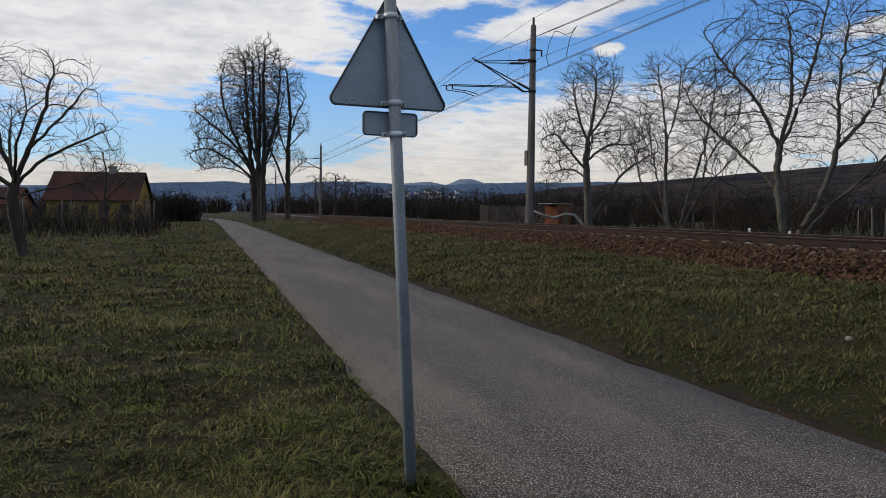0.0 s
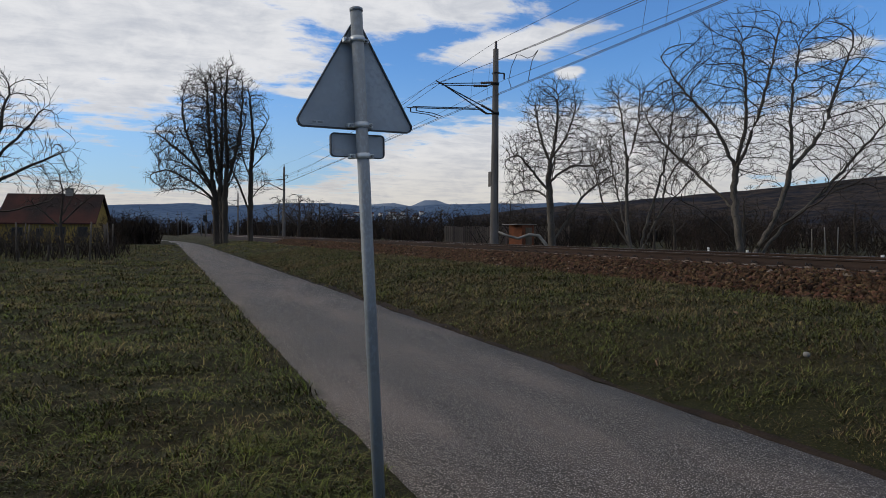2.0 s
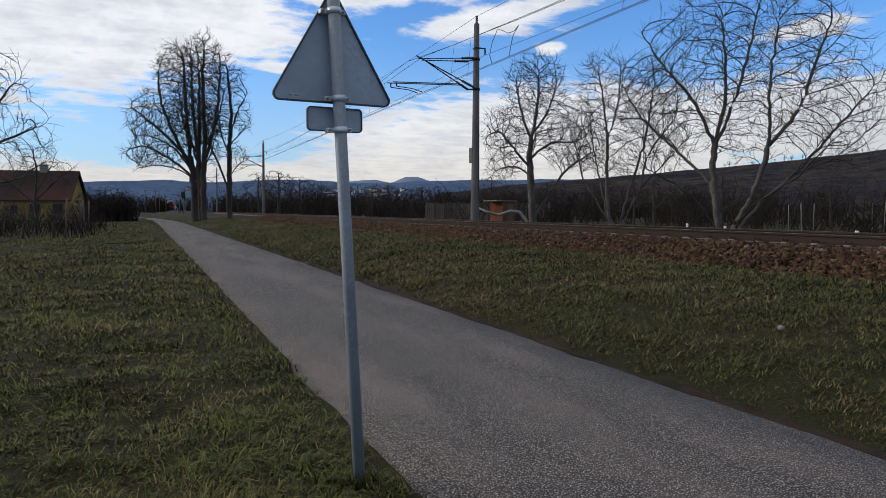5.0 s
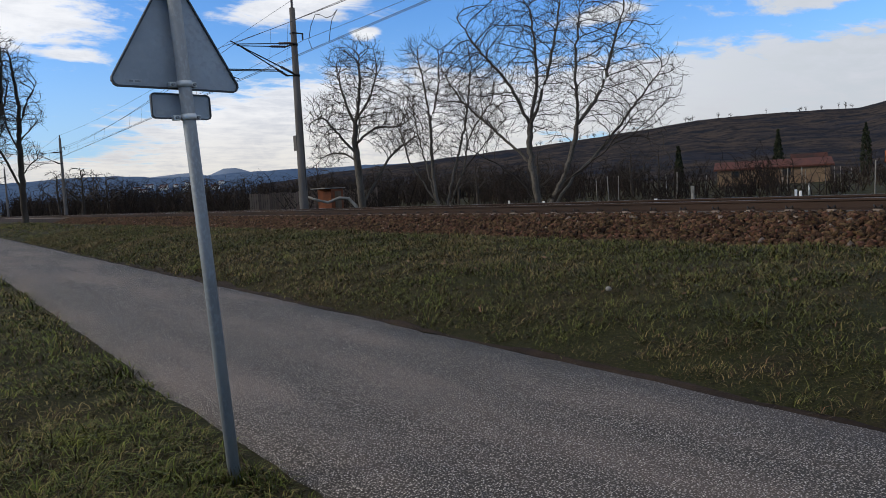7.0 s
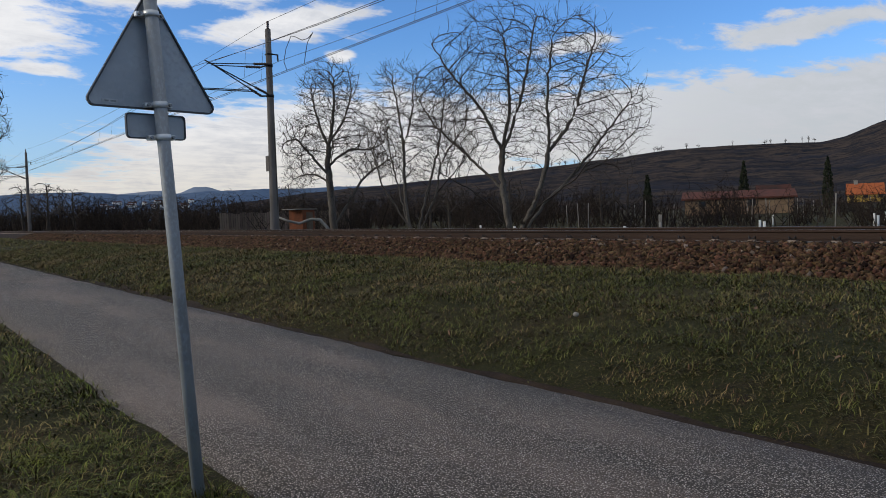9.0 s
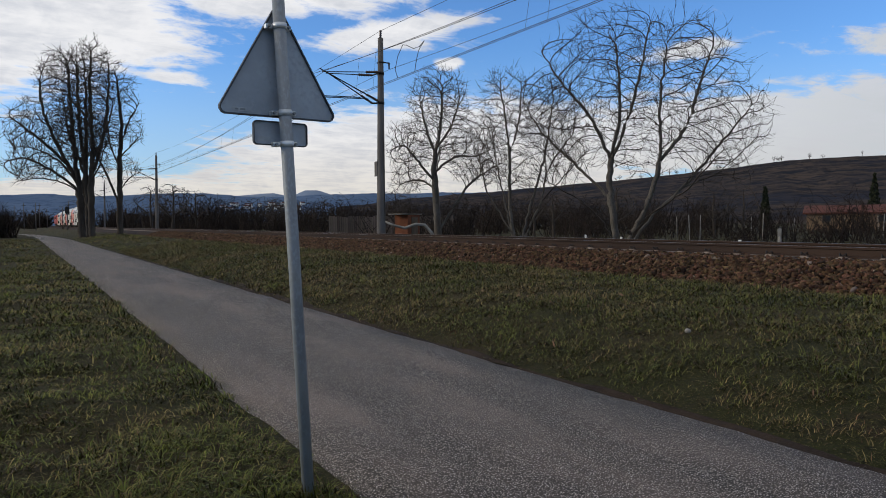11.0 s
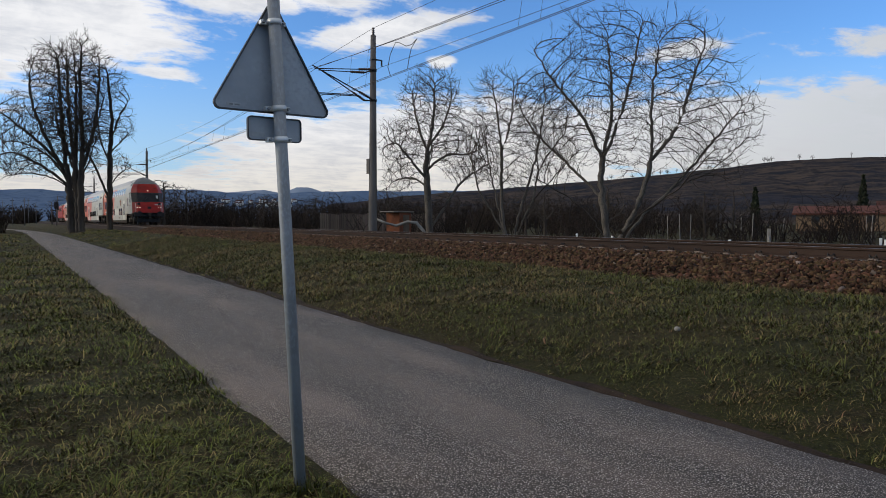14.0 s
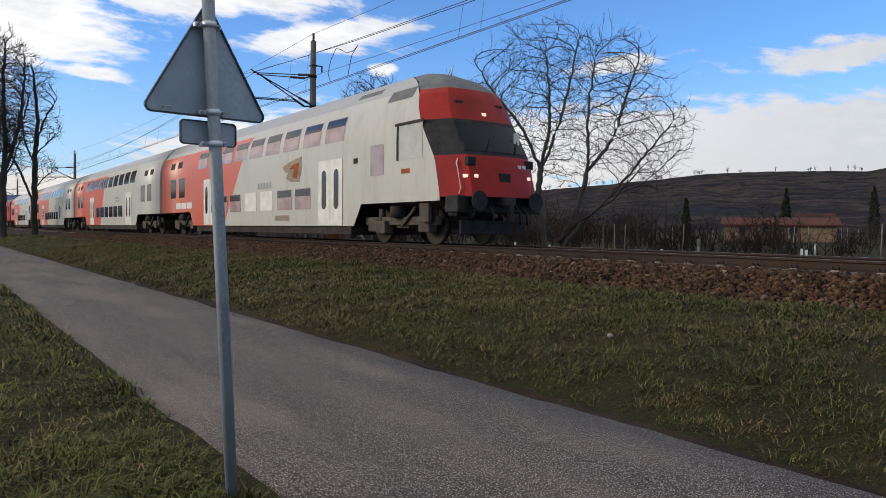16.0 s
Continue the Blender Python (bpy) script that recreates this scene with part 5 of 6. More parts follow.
def small_tree(name, m, h, w_, seed, label, group, step, tip, count):
    rg_ = random.Random(seed)
    a = rg_.uniform(-0.2, 0.2)
    tree(name, m, [((0, 0, -0.1), (a * 0.3, 0, h * 0.3), (a, 0, h * 0.6), (a * 0.5, 0, h * 0.92)), ((a * 0.3, 0, h * 0.3), (-w_ * 0.5, rg_.uniform(-0.3, 0.3) * w_, h * 0.55), (-w_ * 0.8, 0, h * 0.7)),
                   ((a * 0.3, 0, h * 0.35), (w_ * 0.5, rg_.uniform(-0.3, 0.3) * w_, h * 0.55), (w_ * 0.75, 0, h * 0.75))],
         ((0, 0, h * 0.72, w_ * 0.75, w_ * 0.75, h * 0.28), (w_ * 0.3, 0, h * 0.52, w_ * 0.7, w_ * 0.6, h * 0.16), (-w_ * 0.3, 0, h * 0.5, w_ * 0.7, w_ * 0.6, h * 0.16)),
         count, seed, DARKBARK, TWIG, label, group, step=step, reach=step * 7, kill=step * 1.5, tip=tip, girth=h * 0.026, twig_len=step * 1.4, per=1)


for k, (x, y, h) in enumerate(((16.8, 98, 6.8), (19.4, 112, 6.6), (17.5, 120, 7.2), (21, 104, 6.0), (33, 108, 5.2), (37, 112, 5.6), (40, 104, 5.0), (38, 62, 4.4), (47, 66, 4.6), (58, 60, 4.8), (34, 44, 3.8), (26, 52, 4.2), (31, 38, 3.6), (29, 30, 3.4), (36, 27, 3.4), (41, 33, 3.6))):
    small_tree("wayside_tree", pose(x, y, 0.1), h, h * 0.45, 70 + k, "small dark leafless tree beyond the railway", "wayside trees", h * 0.05, max(0.007, 0.00026 * y), 420)

belt = []
for row in range(7):
    x = -2.8
    while x > -34:
        belt.append((x, 38.5 + row * 3.4 - x * 0.05 + rng.uniform(-0.3, 0.3), rng.uniform(1.0, 1.75), 0.9))
        x -= rng.uniform(0.8, 1.5)
scrub_mesh("vine_canes", belt, 25, "tangled dark leafless vine rows of the vineyard", 7, 0.010)
for k in range(36):
    a = rng.uniform(40, 80)
    sk = float(np.interp(a, (40, 44, 50, 53, 56, 62, 66.5, 68, 71, 74, 80), (0.050, 0.055, 0.0646, 0.069, 0.0755, 0.076, 0.0735, 0.079, 0.098, 0.107, 0.118)))
    small_tree("hilltop_tree", pose(996 * math.sin(radians(a)), 996 * math.cos(radians(a)), 0.6 + sk * 996), rng.uniform(4, 9), rng.uniform(2, 4), 300 + k, "tiny bare tree on the ridge of the vineyard hill", "trees on the ridge", 0.8, 0.12, 60)

# vineyard beside the meadow
vr = random.Random(3)
vine_src = []
for kind_ in range(3):
    s = thing("grapevine", pose(0, 0, -5), "gnarled leafless grapevine tied up in its row", "grapevine", "vines of the vineyard")
    bm = bmesh.new()
    add_tube(bm, [(0, 0, 0), (0.04, 0.02, 0.35), (-0.05 + 0.05 * kind_, 0, 0.75)], [0.055, 0.045, 0.035], 6)
    part("stock", bm, DARKBARK, s)
    bm = bmesh.new()
    for k in range(9):
        x0, a = vr.uniform(-0.2, 0.2), vr.uniform(-0.6, 0.6)
        add_tube(bm, [(x0 * 0.3, 0, 0.72), (x0 + a * 0.3, vr.uniform(-0.1, 0.1), 1.05), (x0 + a * 0.8, vr.uniform(-0.15, 0.15), vr.uniform(1.3, 1.9))], [0.016, 0.012, 0.008], 4)
    part("cane_head", bm, TWIG, s, "thin bare canes")
    vine_src.append(s)
post_src = thing("vine_post", pose(0, 0, -5), "weathered wooden post of the vineyard trellis", "post", "posts of the vineyard")
part("stake", tube([(0, 0, -0.1), (0.01, 0, 1.85)], [0.045, 0.04], 7), WOODPOST, post_src)
used = set()


def place(src, m):
    if src.name not in used:
        used.add(src.name)
        src.matrix_basis = m
        return src
    return copy_thing(src, m)


for row in range(5):
    y = 37 + row * 4.6
    x = -3.6 + vr.uniform(-0.5, 0.5) - row * 0.15
    k = 0
    while x > -30:
        place(vine_src[vr.randrange(3)], pose(x, y + vr.uniform(-0.2, 0.2) - x * 0.05, 0.03, 0, vr.uniform(-8, 8), vr.uniform(-40, 40)))
        if k % 4 == 0:
            place(post_src, pose(x + 0.5, y - x * 0.05, 0.03, vr.uniform(-4, 4), vr.uniform(-4, 4), 0))
        x -= vr.uniform(1.0, 1.25)
        k += 1

# posts and stakes beyond the track
s = thing("braced_post", pose(22.4, 15.35, 0.1, 0, 0, 35), "pale concrete end post with two slanting braces", "post")
part("upright", boxes(((-0.06, -0.06, -0.1), (0.06, 0.06, 0.98)), bevel=0.015), PALE, s)
for sx in (-1, 1):
    part("brace", tube([(0, 0, 0.72), (sx * 0.7, 0, 0.05)], 0.04, 6), PALE, s)
stake = thing("stake", pose(0, 0, -5), "thin pale vineyard stake beyond the railway", "post", "stakes beyond the track")
part("stake_pole", tube([(0, 0, 0), (0, 0, 1.55)], 0.022, 6), PALE, stake)
guard = thing("trunk_guard", pose(0, 0, -5), "white guard round the foot of a young tree", "tree guard", "white tree guards")
part("guard_tube", tube([(0, 0, 0), (0, 0, 0.62)], 0.05, 8), PLASTER_WHITE, guard)
for i in range(26):
    place(stake, pose(vr.uniform(24, 70), vr.uniform(4, 38), 0.1, vr.uniform(-3, 3), vr.uniform(-3, 3), 0))
for x, y in ((20.5, 15.5), (25, 12.8), (30, 9), (27, 14), (33, 12), (38, 14), (45, 16), (52, 18), (21.5, 22), (24, 27), (40, 20), (36, 10), (58, 20)):
    place(guard, pose(x, y, 0.1))

# shed, fence and pale bent pipe behind the mast
s = thing("garden_shed", pose(20.3, 39.0, 0.1, 0, 0, 25), "small red-brown board shed with a pale flat roof", "shed")
part("wall", boxes(((-0.6, -0.5, 0), (0.6, 0.5, 1.75)), bevel=0.01), SHEDWOOD, s)
part("roof", boxes(((-1.2, -0.55, 1.77), (0.8, 0.55, 1.82)), bevel=0.01), PALE, s, "pale sheet roof")
part("door", boxes(((-0.25, -0.53, 0.1), (0.35, -0.49, 1.6)), bevel=0.005), PLANKS, s)
fence = thing("plank_fence", pose(23.5, 60, 0.1, 0, 0, -18), "weathered upright plank fence beyond the railway", "fence")
first_plank = part("plank", boxes(((-0.08, -0.015, 0), (0.08, 0.015, 1.9)), bevel=0.004), PLANKS, fence)
for i in range(1, 60):
    o = first_plank.copy()
    scene.collection.objects.link(o)
    o.location = (i * 0.19, 0, vr.uniform(-0.12, 0.05))
for z in (0.5, 1.5):
    part("fence_rail", boxes(((-0.2, 0.02, z), (11.4, 0.07, z + 0.09))), PLANKS, fence)
s = thing("fallen_branch", pose(18.1, 31.6, 0.1), "pale barkless branch arching to the ground beside the tree", "branch")
part("limb", tube([(-0.15, 0, 0.0), (-0.18, 0.1, 0.7), (-0.5, 0.3, 1.15), (-0.9, 0.5, 1.2), (-1.4, 0.8, 1.0), (-1.9, 1.1, 1.15), (-2.3, 1.3, 1.35)], [0.09, 0.085, 0.08, 0.075, 0.07, 0.06, 0.05], 8), PALE, s)

# line-side signals and poles far down the track
for x, y, h in ((3.0, 210, 7.0), (6.2, 235, 6.0), (0.5, 250, 8.0), (-2.0, 260, 7.5), (8.2, 190, 5.5), (5.0, 270, 8.5)):
    s = thing("line_pole", pose(x, y, 0.1), "slim dark pole beside the far railway", "pole", "poles down the line")
    part("pole", tube([(0, 0, 0), (0, 0, h)], [0.14, 0.09], 6), MAST, s)
    part("cross_arm", boxes(((-0.5, -0.05, h - 0.8), (0.5, 0.05, h - 0.68))), BLACK, s)
for x, y in ((7.2, 150), (8.0, 165)):
    s = thing("railway_signal", pose(x, y, 0.3), "dark railway signal on a post", "signal", "signals")
    part("post", tube([(0, 0, 0), (0, 0, 3.6)], 0.07, 6), MAST, s)
    part("signal_head", boxes(((-0.35, -0.15, 3.3), (0.35, 0.15, 4.5)), bevel=0.03), BLACK, s)
s = thing("white_stone", pose(5.23, 4.54, 0.335), "pale rounded stone lying in the grass of the bank", "stone")
bm = bmesh.new()
bmesh.ops.create_icosphere(bm, subdivisions=3, radius=0.030)
for v in bm.verts:
    v.co *= 1 + 0.25 * noise.noise(v.co * 18)
    v.co.z *= 0.8
part("pebble", bm, PALE, s)
LEAF = surface("dead_leaf", (0.11, 0.065, 0.038), (0.16, 0.11, 0.07), 20, 0.8, 0.0, 60, island=0.3)
rg = np.random.default_rng(77)
n_ = 110
lx, ly = rg.uniform(3.9, 7.5, n_), rg.uniform(1.5, 12, n_)
lc = np.stack([lx, ly, [ground_z(a, b) + 0.05 for a, b in zip(lx, ly)]], 1)
la, lb = rg.normal(0, 0.014, (n_, 3)), rg.normal(0, 0.012, (n_, 3))
tagged(quick_mesh("dead_leaves", np.stack([lc - la, lc + lb, lc + la, lc - lb], 1).reshape(-1, 3), np.concatenate([np.array([(0, 1, 2), (0, 2, 3)])[None] + 4 * np.arange(n_)[:, None, None]]).reshape(-1, 3), LEAF),
       "scattered dead brown leaves on the bank", "leaves", kind="stuff")

# ---- the train ----
def livery(name, border, slant, grey):
    """Coach paint: red behind a slanting border, light grey before it, dulled by dirt."""
    m = bpy.data.materials.new(name)
    m.use_nodes = True
    n = Nodes(m.node_tree)
    p = m.node_tree.nodes["Principled BSDF"]
    co = n.add("ShaderNodeTexCoord").outputs["Object"]
    sp = n.add("ShaderNodeSeparateXYZ")
    n.put(co, sp.inputs[0])
    edge = n.math("ADD", sp.outputs[1], n.math("MULTIPLY", sp.outputs[2], slant))
    fac = n.math("GREATER_THAN", edge, border)
    low = n.math("LESS_THAN", sp.outputs[2], 3.75)
    col = n.mix(n.math("MULTIPLY", fac, low), grey, (0.50, 0.074, 0.026, 1))
    col = n.mix(n.math("GREATER_THAN", sp.outputs[2], 3.95), col, (0.30, 0.295, 0.28, 1))
    dirt = n.noise(n.scale(co, (1, 1, 0.3)), 2.5, 6.0, 0.65)
    col = n.mix(n.math("MULTIPLY", n.ramp(dirt, 0.45, 0.8), 0.45), col, (0.22, 0.18, 0.14, 1))
    streak = n.noise(n.scale(co, (4, 4, 0.25)), 2.0, 5.0)
    col = n.mix(n.math("MULTIPLY", n.ramp(streak, 0.5, 0.8), 0.3), col, (0.30, 0.27, 0.23, 1))
    n.put(col, p.inputs["Base Color"])
    p.inputs["Roughness"].default_value = 0.38
    return m


GREYC = (0.42, 0.395, 0.335, 1)
PAINT_CAB = livery("coach_paint_cab", 16.2, 0.85, GREYC)
PAINT_A = livery("coach_paint_middle", 15.6, 0.55, GREYC)
RED = surface("signal_red", (0.30, 0.013, 0.008), (0.23, 0.011, 0.007), 2.0, 0.45, 0.02, 40, spec=0.2)
CAP = surface("roof_grey", (0.135, 0.135, 0.132), (0.10, 0.10, 0.098), 3.0, 0.55, 0.05, 30)
GLASS = surface("tinted_glass", (0.020, 0.018, 0.018), (0.032, 0.027, 0.026), 2.0, 0.10, 0.0, 20, spec=0.3)
DOORPAINT = surface("door_paint", (0.66, 0.63, 0.56), (0.56, 0.53, 0.47), 3.0, 0.4, 0.02, 30)
UNDER = surface("underframe_dirt", (0.030, 0.025, 0.021), (0.055, 0.043, 0.034), 2.0, 0.85, 0.2, 30)
BOGIE = surface("bogie_dirt", (0.065, 0.052, 0.041), (0.105, 0.084, 0.066), 3.0, 0.85, 0.2, 40)
GRAPHIC = surface("printed_graphic", (0.25, 0.215, 0.17), (0.16, 0.135, 0.11), 3.0, 0.45, 0.0, 20, c3=(0.36, 0.24, 0.12))
LETTER = surface("grey_lettering", (0.30, 0.30, 0.29), (0.26, 0.26, 0.25), 3.0, 0.5, 0.0, 20)
LAMP = glow("head_lamp", (1.0, 0.70, 0.48), 0.7)
# Pale colour stands for what the cab side glass reflects.
CAB_REFLECTION = surface("pale_blind", (0.36, 0.35, 0.31), (0.44, 0.43, 0.38), 2.0, 0.25, 0.0, 20)
SCREEN = surface("windscreen_glass", (0.006, 0.008, 0.010), (0.012, 0.014, 0.017), 2.0, 0.08, 0.0, 20, spec=0.15)
# Pinkish pale base: curtains, with reflected sky painted into the pane.
GLASS_PALE = surface("pale_reflecting_glass", (0.25, 0.175, 0.16), (0.36, 0.265, 0.25), 1.4, 0.16, 0.0, 8, spec=0.4)
HALF = ((0.40, 1.385), (0.6, 1.40), (2.7, 1.40), (3.05, 1.385), (3.4, 1.32), (3.75, 1.19), (4.05, 0.99), (4.3, 0.74), (4.48, 0.48), (4.58, 0.24), (4.63, 0.0))
NOSE = ((0.3, 0.0), (1.2, 0.0), (2.0, 0.20), (2.15, 0.27), (3.05, 0.85), (3.85, 1.25), (4.2, 1.75), (4.45, 2.4), (4.63, 3.3))


def half(z):
    return float(np.interp(z, [a for a, b in HALF], [b for a, b in HALF]))


def nose(x, z):
    """How far back the front lies: a nearly flat middle between two slanting facets."""
    u = min(1.0, abs(x) / max(0.2, half(z)))
    back = 0.10 * (u / 0.70) ** 2 if u < 0.70 else 0.10 + (u - 0.70) / 0.30 * 0.72
    return float(np.interp(z, [a for a, b in NOSE], [b for a, b in NOSE])) + back


def side_patch(y0, y1, z0, z1, out, side, rows=4, r=0.0):
    """A panel that follows the curve of the body side; out metres proud of it."""
    bm = bmesh.new()
    outline = [(y0, z0), (y1, z0), (y1, z1), (y0, z1)]
    if r:
        outline = rounded(outline, r, 3)
        bm.faces.new([bm.verts.new((side * (half(z) + out), y, z)) for y, z in outline])
        b = [bm.verts.new((side * (half(z) - 0.02), y, z)) for y, z in outline]
        f = bm.verts[:len(outline)]
        bm.verts.ensure_lookup_table()
        f = [bm.verts[i] for i in range(len(outline))]
        for i in range(len(f)):
            bm.faces.new((f[i], f[(i + 1) % len(f)], b[(i + 1) % len(f)], b[i]))
    else:
        g = [[bm.verts.new((side * (half(z0 + (z1 - z0) * k / rows) + out), y, z0 + (z1 - z0) * k / rows)) for y in (y0, y1)] for k in range(rows + 1)]
        for a, b in zip(g, g[1:]):
            bm.faces.new((a[0], a[1], b[1], b[0]))
        e = [[bm.verts.new((side * (half(z) - 0.02), y, z)) for y in (y0, y1)] for z in (z0, z1)]
        bm.faces.new((g[0][0], g[0][1], e[0][1], e[0][0]))
        bm.faces.new((g[-1][0], g[-1][1], e[1][1], e[1][0]))
    bmesh.ops.recalc_face_normals(bm, faces=bm.faces[:])
    return bm


def drawn_patch(outline, out, side):
    """A flat printed shape of any outline that lies on the body side."""
    bm = bmesh.new()
    f = [bm.verts.new((side * (half(z) + out), y, z)) for y, z in outline]
    b = [bm.verts.new((side * (half(z) - 0.01), y, z)) for y, z in outline]
    bm.faces.new(f)
    for i in range(len(f)):
        bm.faces.new((f[i], f[(i + 1) % len(f)], b[(i + 1) % len(f)], b[i]))
    bmesh.ops.recalc_face_normals(bm, faces=bm.faces[:])
    return bm


def front_patch(z0, z1, out, edge=1.0, nz=6, nx=16, inset=0.0):
    bm = bmesh.new()
    g = []
    for k in range(nz + 1):
        z = z0 + (z1 - z0) * k / nz
        wz = half(z) * edge - inset
        row = []
        for i in range(nx + 1):
            # vertices fall on the folds between the middle and the facets
            u = float(np.interp(i, (0, 4, nx - 4, nx), (-1, -0.70, 0.70, 1)))
            x = wz * u
            row.append(bm.verts.new((x, nose(x, z) - out, z)))
        g.append(row)
    for a, b in zip(g, g[1:]):
        for i in range(nx):
            f = bm.faces.new((a[i], a[i + 1], b[i + 1], b[i]))
            f.smooth = 4 <= i < nx - 4
    return bm


def bogie(parent, yc):
    s = part("bogie", boxes(((-1.12, yc - 1.75, 0.48), (-0.98, yc + 1.75, 0.70)), ((0.98, yc - 1.75, 0.48), (1.12, yc + 1.75, 0.70)), ((-1.0, yc - 0.3, 0.4), (1.0, yc + 0.3, 0.75)), bevel=0.02), BOGIE, parent, "dirty brown two-axle bogie")
    for dy in (-1.25, 1.25):
        for sx in (-0.75, 0.75):
            part("wheel", tube([(sx - 0.065, yc + dy, 0.46), (sx + 0.065, yc + dy, 0.46)], 0.46, 24), UNDER, s, "steel wheel")
        for sx in (-1.06, 1.06):
            part("axle_box", boxes(((sx - 0.13, yc + dy - 0.24, 0.30), (sx + 0.13, yc + dy + 0.24, 0.64)), bevel=0.04), BOGIE, s)
            part("spring", tube([(sx, yc + dy - 0.33, 0.60), (sx, yc + dy - 0.33, 0.92)], 0.09, 10), BOGIE, s)
    for sx in (-1.1, 1.1):
        part("air_spring", tube([(sx, yc, 0.68), (sx, yc, 0.98)], 0.24, 12), UNDER, s)
        part("damper", tube([(sx * 1.06, yc - 0.9, 0.95), (sx * 1.06, yc - 0.25, 0.45)], 0.045, 8), BOGIE, s)
        part("step_box", boxes(((sx - 0.15, yc + 0.5, 0.25), (sx + 0.15, yc + 0.95, 0.6)), bevel=0.03), BOGIE, s)
    return s


def coach(cab, label, length, paint):
    s = thing("cab_coach" if cab else "coach", pose(0, 0, 0), label, "train coach", "coaches of the train")
    L, low, high = length, 0.45, 1.06
    cols = [(1.2, high), (4.55, high), (5.0, low), (L - 5.2, low), (L - 4.75, high), (L, high)] if cab else [(0, high), (4.75, high), (5.2, low), (L - 5.2, low), (L - 4.75, high), (L, high)]
    zs = [1.25, 1.6, 2.0, 2.15, 2.4, 2.7, 3.05, 3.4, 3.75, 4.05, 4.3, 4.48, 4.58, 4.63]
    bm = bmesh.new()
    for side in (-1, 1):
        g = []
        for c, (y, zb) in enumerate(cols):
            col = []
            for z in [zb] + zs:
                yy = nose(half(z), z) if cab and c == 0 else y
                col.append(bm.verts.new((side * half(z), yy, z)))
            g.append(col)
        for a, b in zip(g, g[1:]):
            for k in range(len(zs)):
                f = bm.faces.new((a[k], b[k], b[k + 1], a[k + 1]) if side < 0 else (a[k], a[k + 1], b[k + 1], b[k]))
                f.smooth = True
    for yy, inv in (((L, False),) if cab else ((0, True), (L, False))):
        ring = [bm.verts.new((sd * half(z), yy, z)) for sd, zz in ((-1, [high] + zs), (1, ([high] + zs)[::-1][1:])) for z in zz]
        bm.faces.new(ring)
    fl = [bm.verts.new(p) for p in ((-1.38, 1.3, 1.08), (1.38, 1.3, 1.08), (1.38, L, 1.08), (-1.38, L, 1.08))]
    bm.faces.new(fl)
    bmesh.ops.remove_doubles(bm, verts=bm.verts[:], dist=0.0005)
    part("body", bm, paint, s, "double-deck body in light grey with a slanting red field")
    part("underframe", boxes(((-1.30, 5.3, 0.20), (1.30, L - 5.4, 0.47)), bevel=0.02), UNDER, s, "dark dirty underframe skirt")
    bogie(s, 3.05)
    bogie(s, L - 3.0)
    if not cab:
        part("gangway", boxes(((-0.75, -0.28, 0.95), (0.75, 0.02, 3.2)), ((-0.3, -0.3, 0.7), (0.3, 0.0, 1.0)), bevel=0.03), UNDER, s, "black rubber gangway")
    doors = (5.65, L - 8.3) if cab else (6.2, L - 8.3)
    for side in (-1, 1):
        for y in doors:
            for k in (0, 1):
                d = part("door", side_patch(y + k * 0.79, y + 0.77 + k * 0.79, 0.48, 2.42, 0.012, side, 6), DOORPAINT, s, "white door leaf with a tall rounded pane")
                part("pane", side_patch(y + k * 0.79 + 0.24, y + k * 0.79 + 0.53, 0.95, 2.12, 0.018, side, r=0.13), GLASS, d, "tall rounded door pane")
        # upper deck
        y = 5.6 if cab else 5.4
        while y < L - 5.6:
            win = part("window", side_patch(y, y + 1.22, 2.92, 3.62, 0.008, side, 5), GLASS_PALE if cab else GLASS, s, "upper-deck window with pinkish curtains" if cab else "dark upper-deck window")
            if cab:
                part("tinted_band", side_patch(y + 0.03, y + 1.19, 3.36, 3.60, 0.013, side, 3), GLASS, win, "dark upper band of the pane")
            y += 1.55
        # lower deck between the doors
        lowers = [(7.75, 8.95), (9.2, 10.4), (13.9, 15.1), (15.4, 16.6)] if cab else [(8.6, 9.75), (10.0, 11.15), (11.4, 12.55), (12.8, 13.95), (14.2, 15.35), (15.6, 16.75)]
        for a, b in lowers:
            win = part("window", side_patch(a, b, 0.98, 1.66, 0.008, side, r=0.07), GLASS_PALE if cab else GLASS, s, "lower-deck window with a dark rubber frame" if cab else "dark lower-deck window")
            if cab:
                part("tinted_band", side_patch(a + 0.05, b - 0.05, 1.40, 1.63, 0.013, side, 2), GLASS, win, "dark upper band of the pane")
        if cab:
            for a, b in ((10.8, 11.9), (12.3, 13.4)):
                part("blind_panel", side_patch(a, b, 0.98, 1.66, 0.006, side, r=0.06), DOORPAINT, s, "plain pale panel in place of a window")
        # ends
        ends = [(L - 3.9, L - 3.0), (L - 2.5, L - 1.6)] + ([] if cab else [(1.7, 2.6), (3.1, 4.0)])
        for a, b in ends:
            part("window", side_patch(a, b, 1.75, 2.65, 0.008, side, r=0.06), GLASS, s, "dark window above the bogie")
        for a, b in [(L - 2.2, L - 1.5), (L - 3.4, L - 2.7)] + ([] if cab else [(1.4, 2.1), (2.6, 3.3)]):
            part("vent", side_patch(a, b, 3.15, 3.45, 0.008, side, 3), UNDER, s, "small dark louvre")
        if cab:
            part("window", side_patch(3.35, 4.05, 1.80, 2.62, 0.008, side, r=0.07), GLASS_PALE, s, "square window, pale reflection in its colour")
            cw = part("cab_window", side_patch(1.55, 2.75, 2.12, 3.0, 0.008, side, 4), CAB_REFLECTION, s, "cab side window, pale reflection painted on the glass")
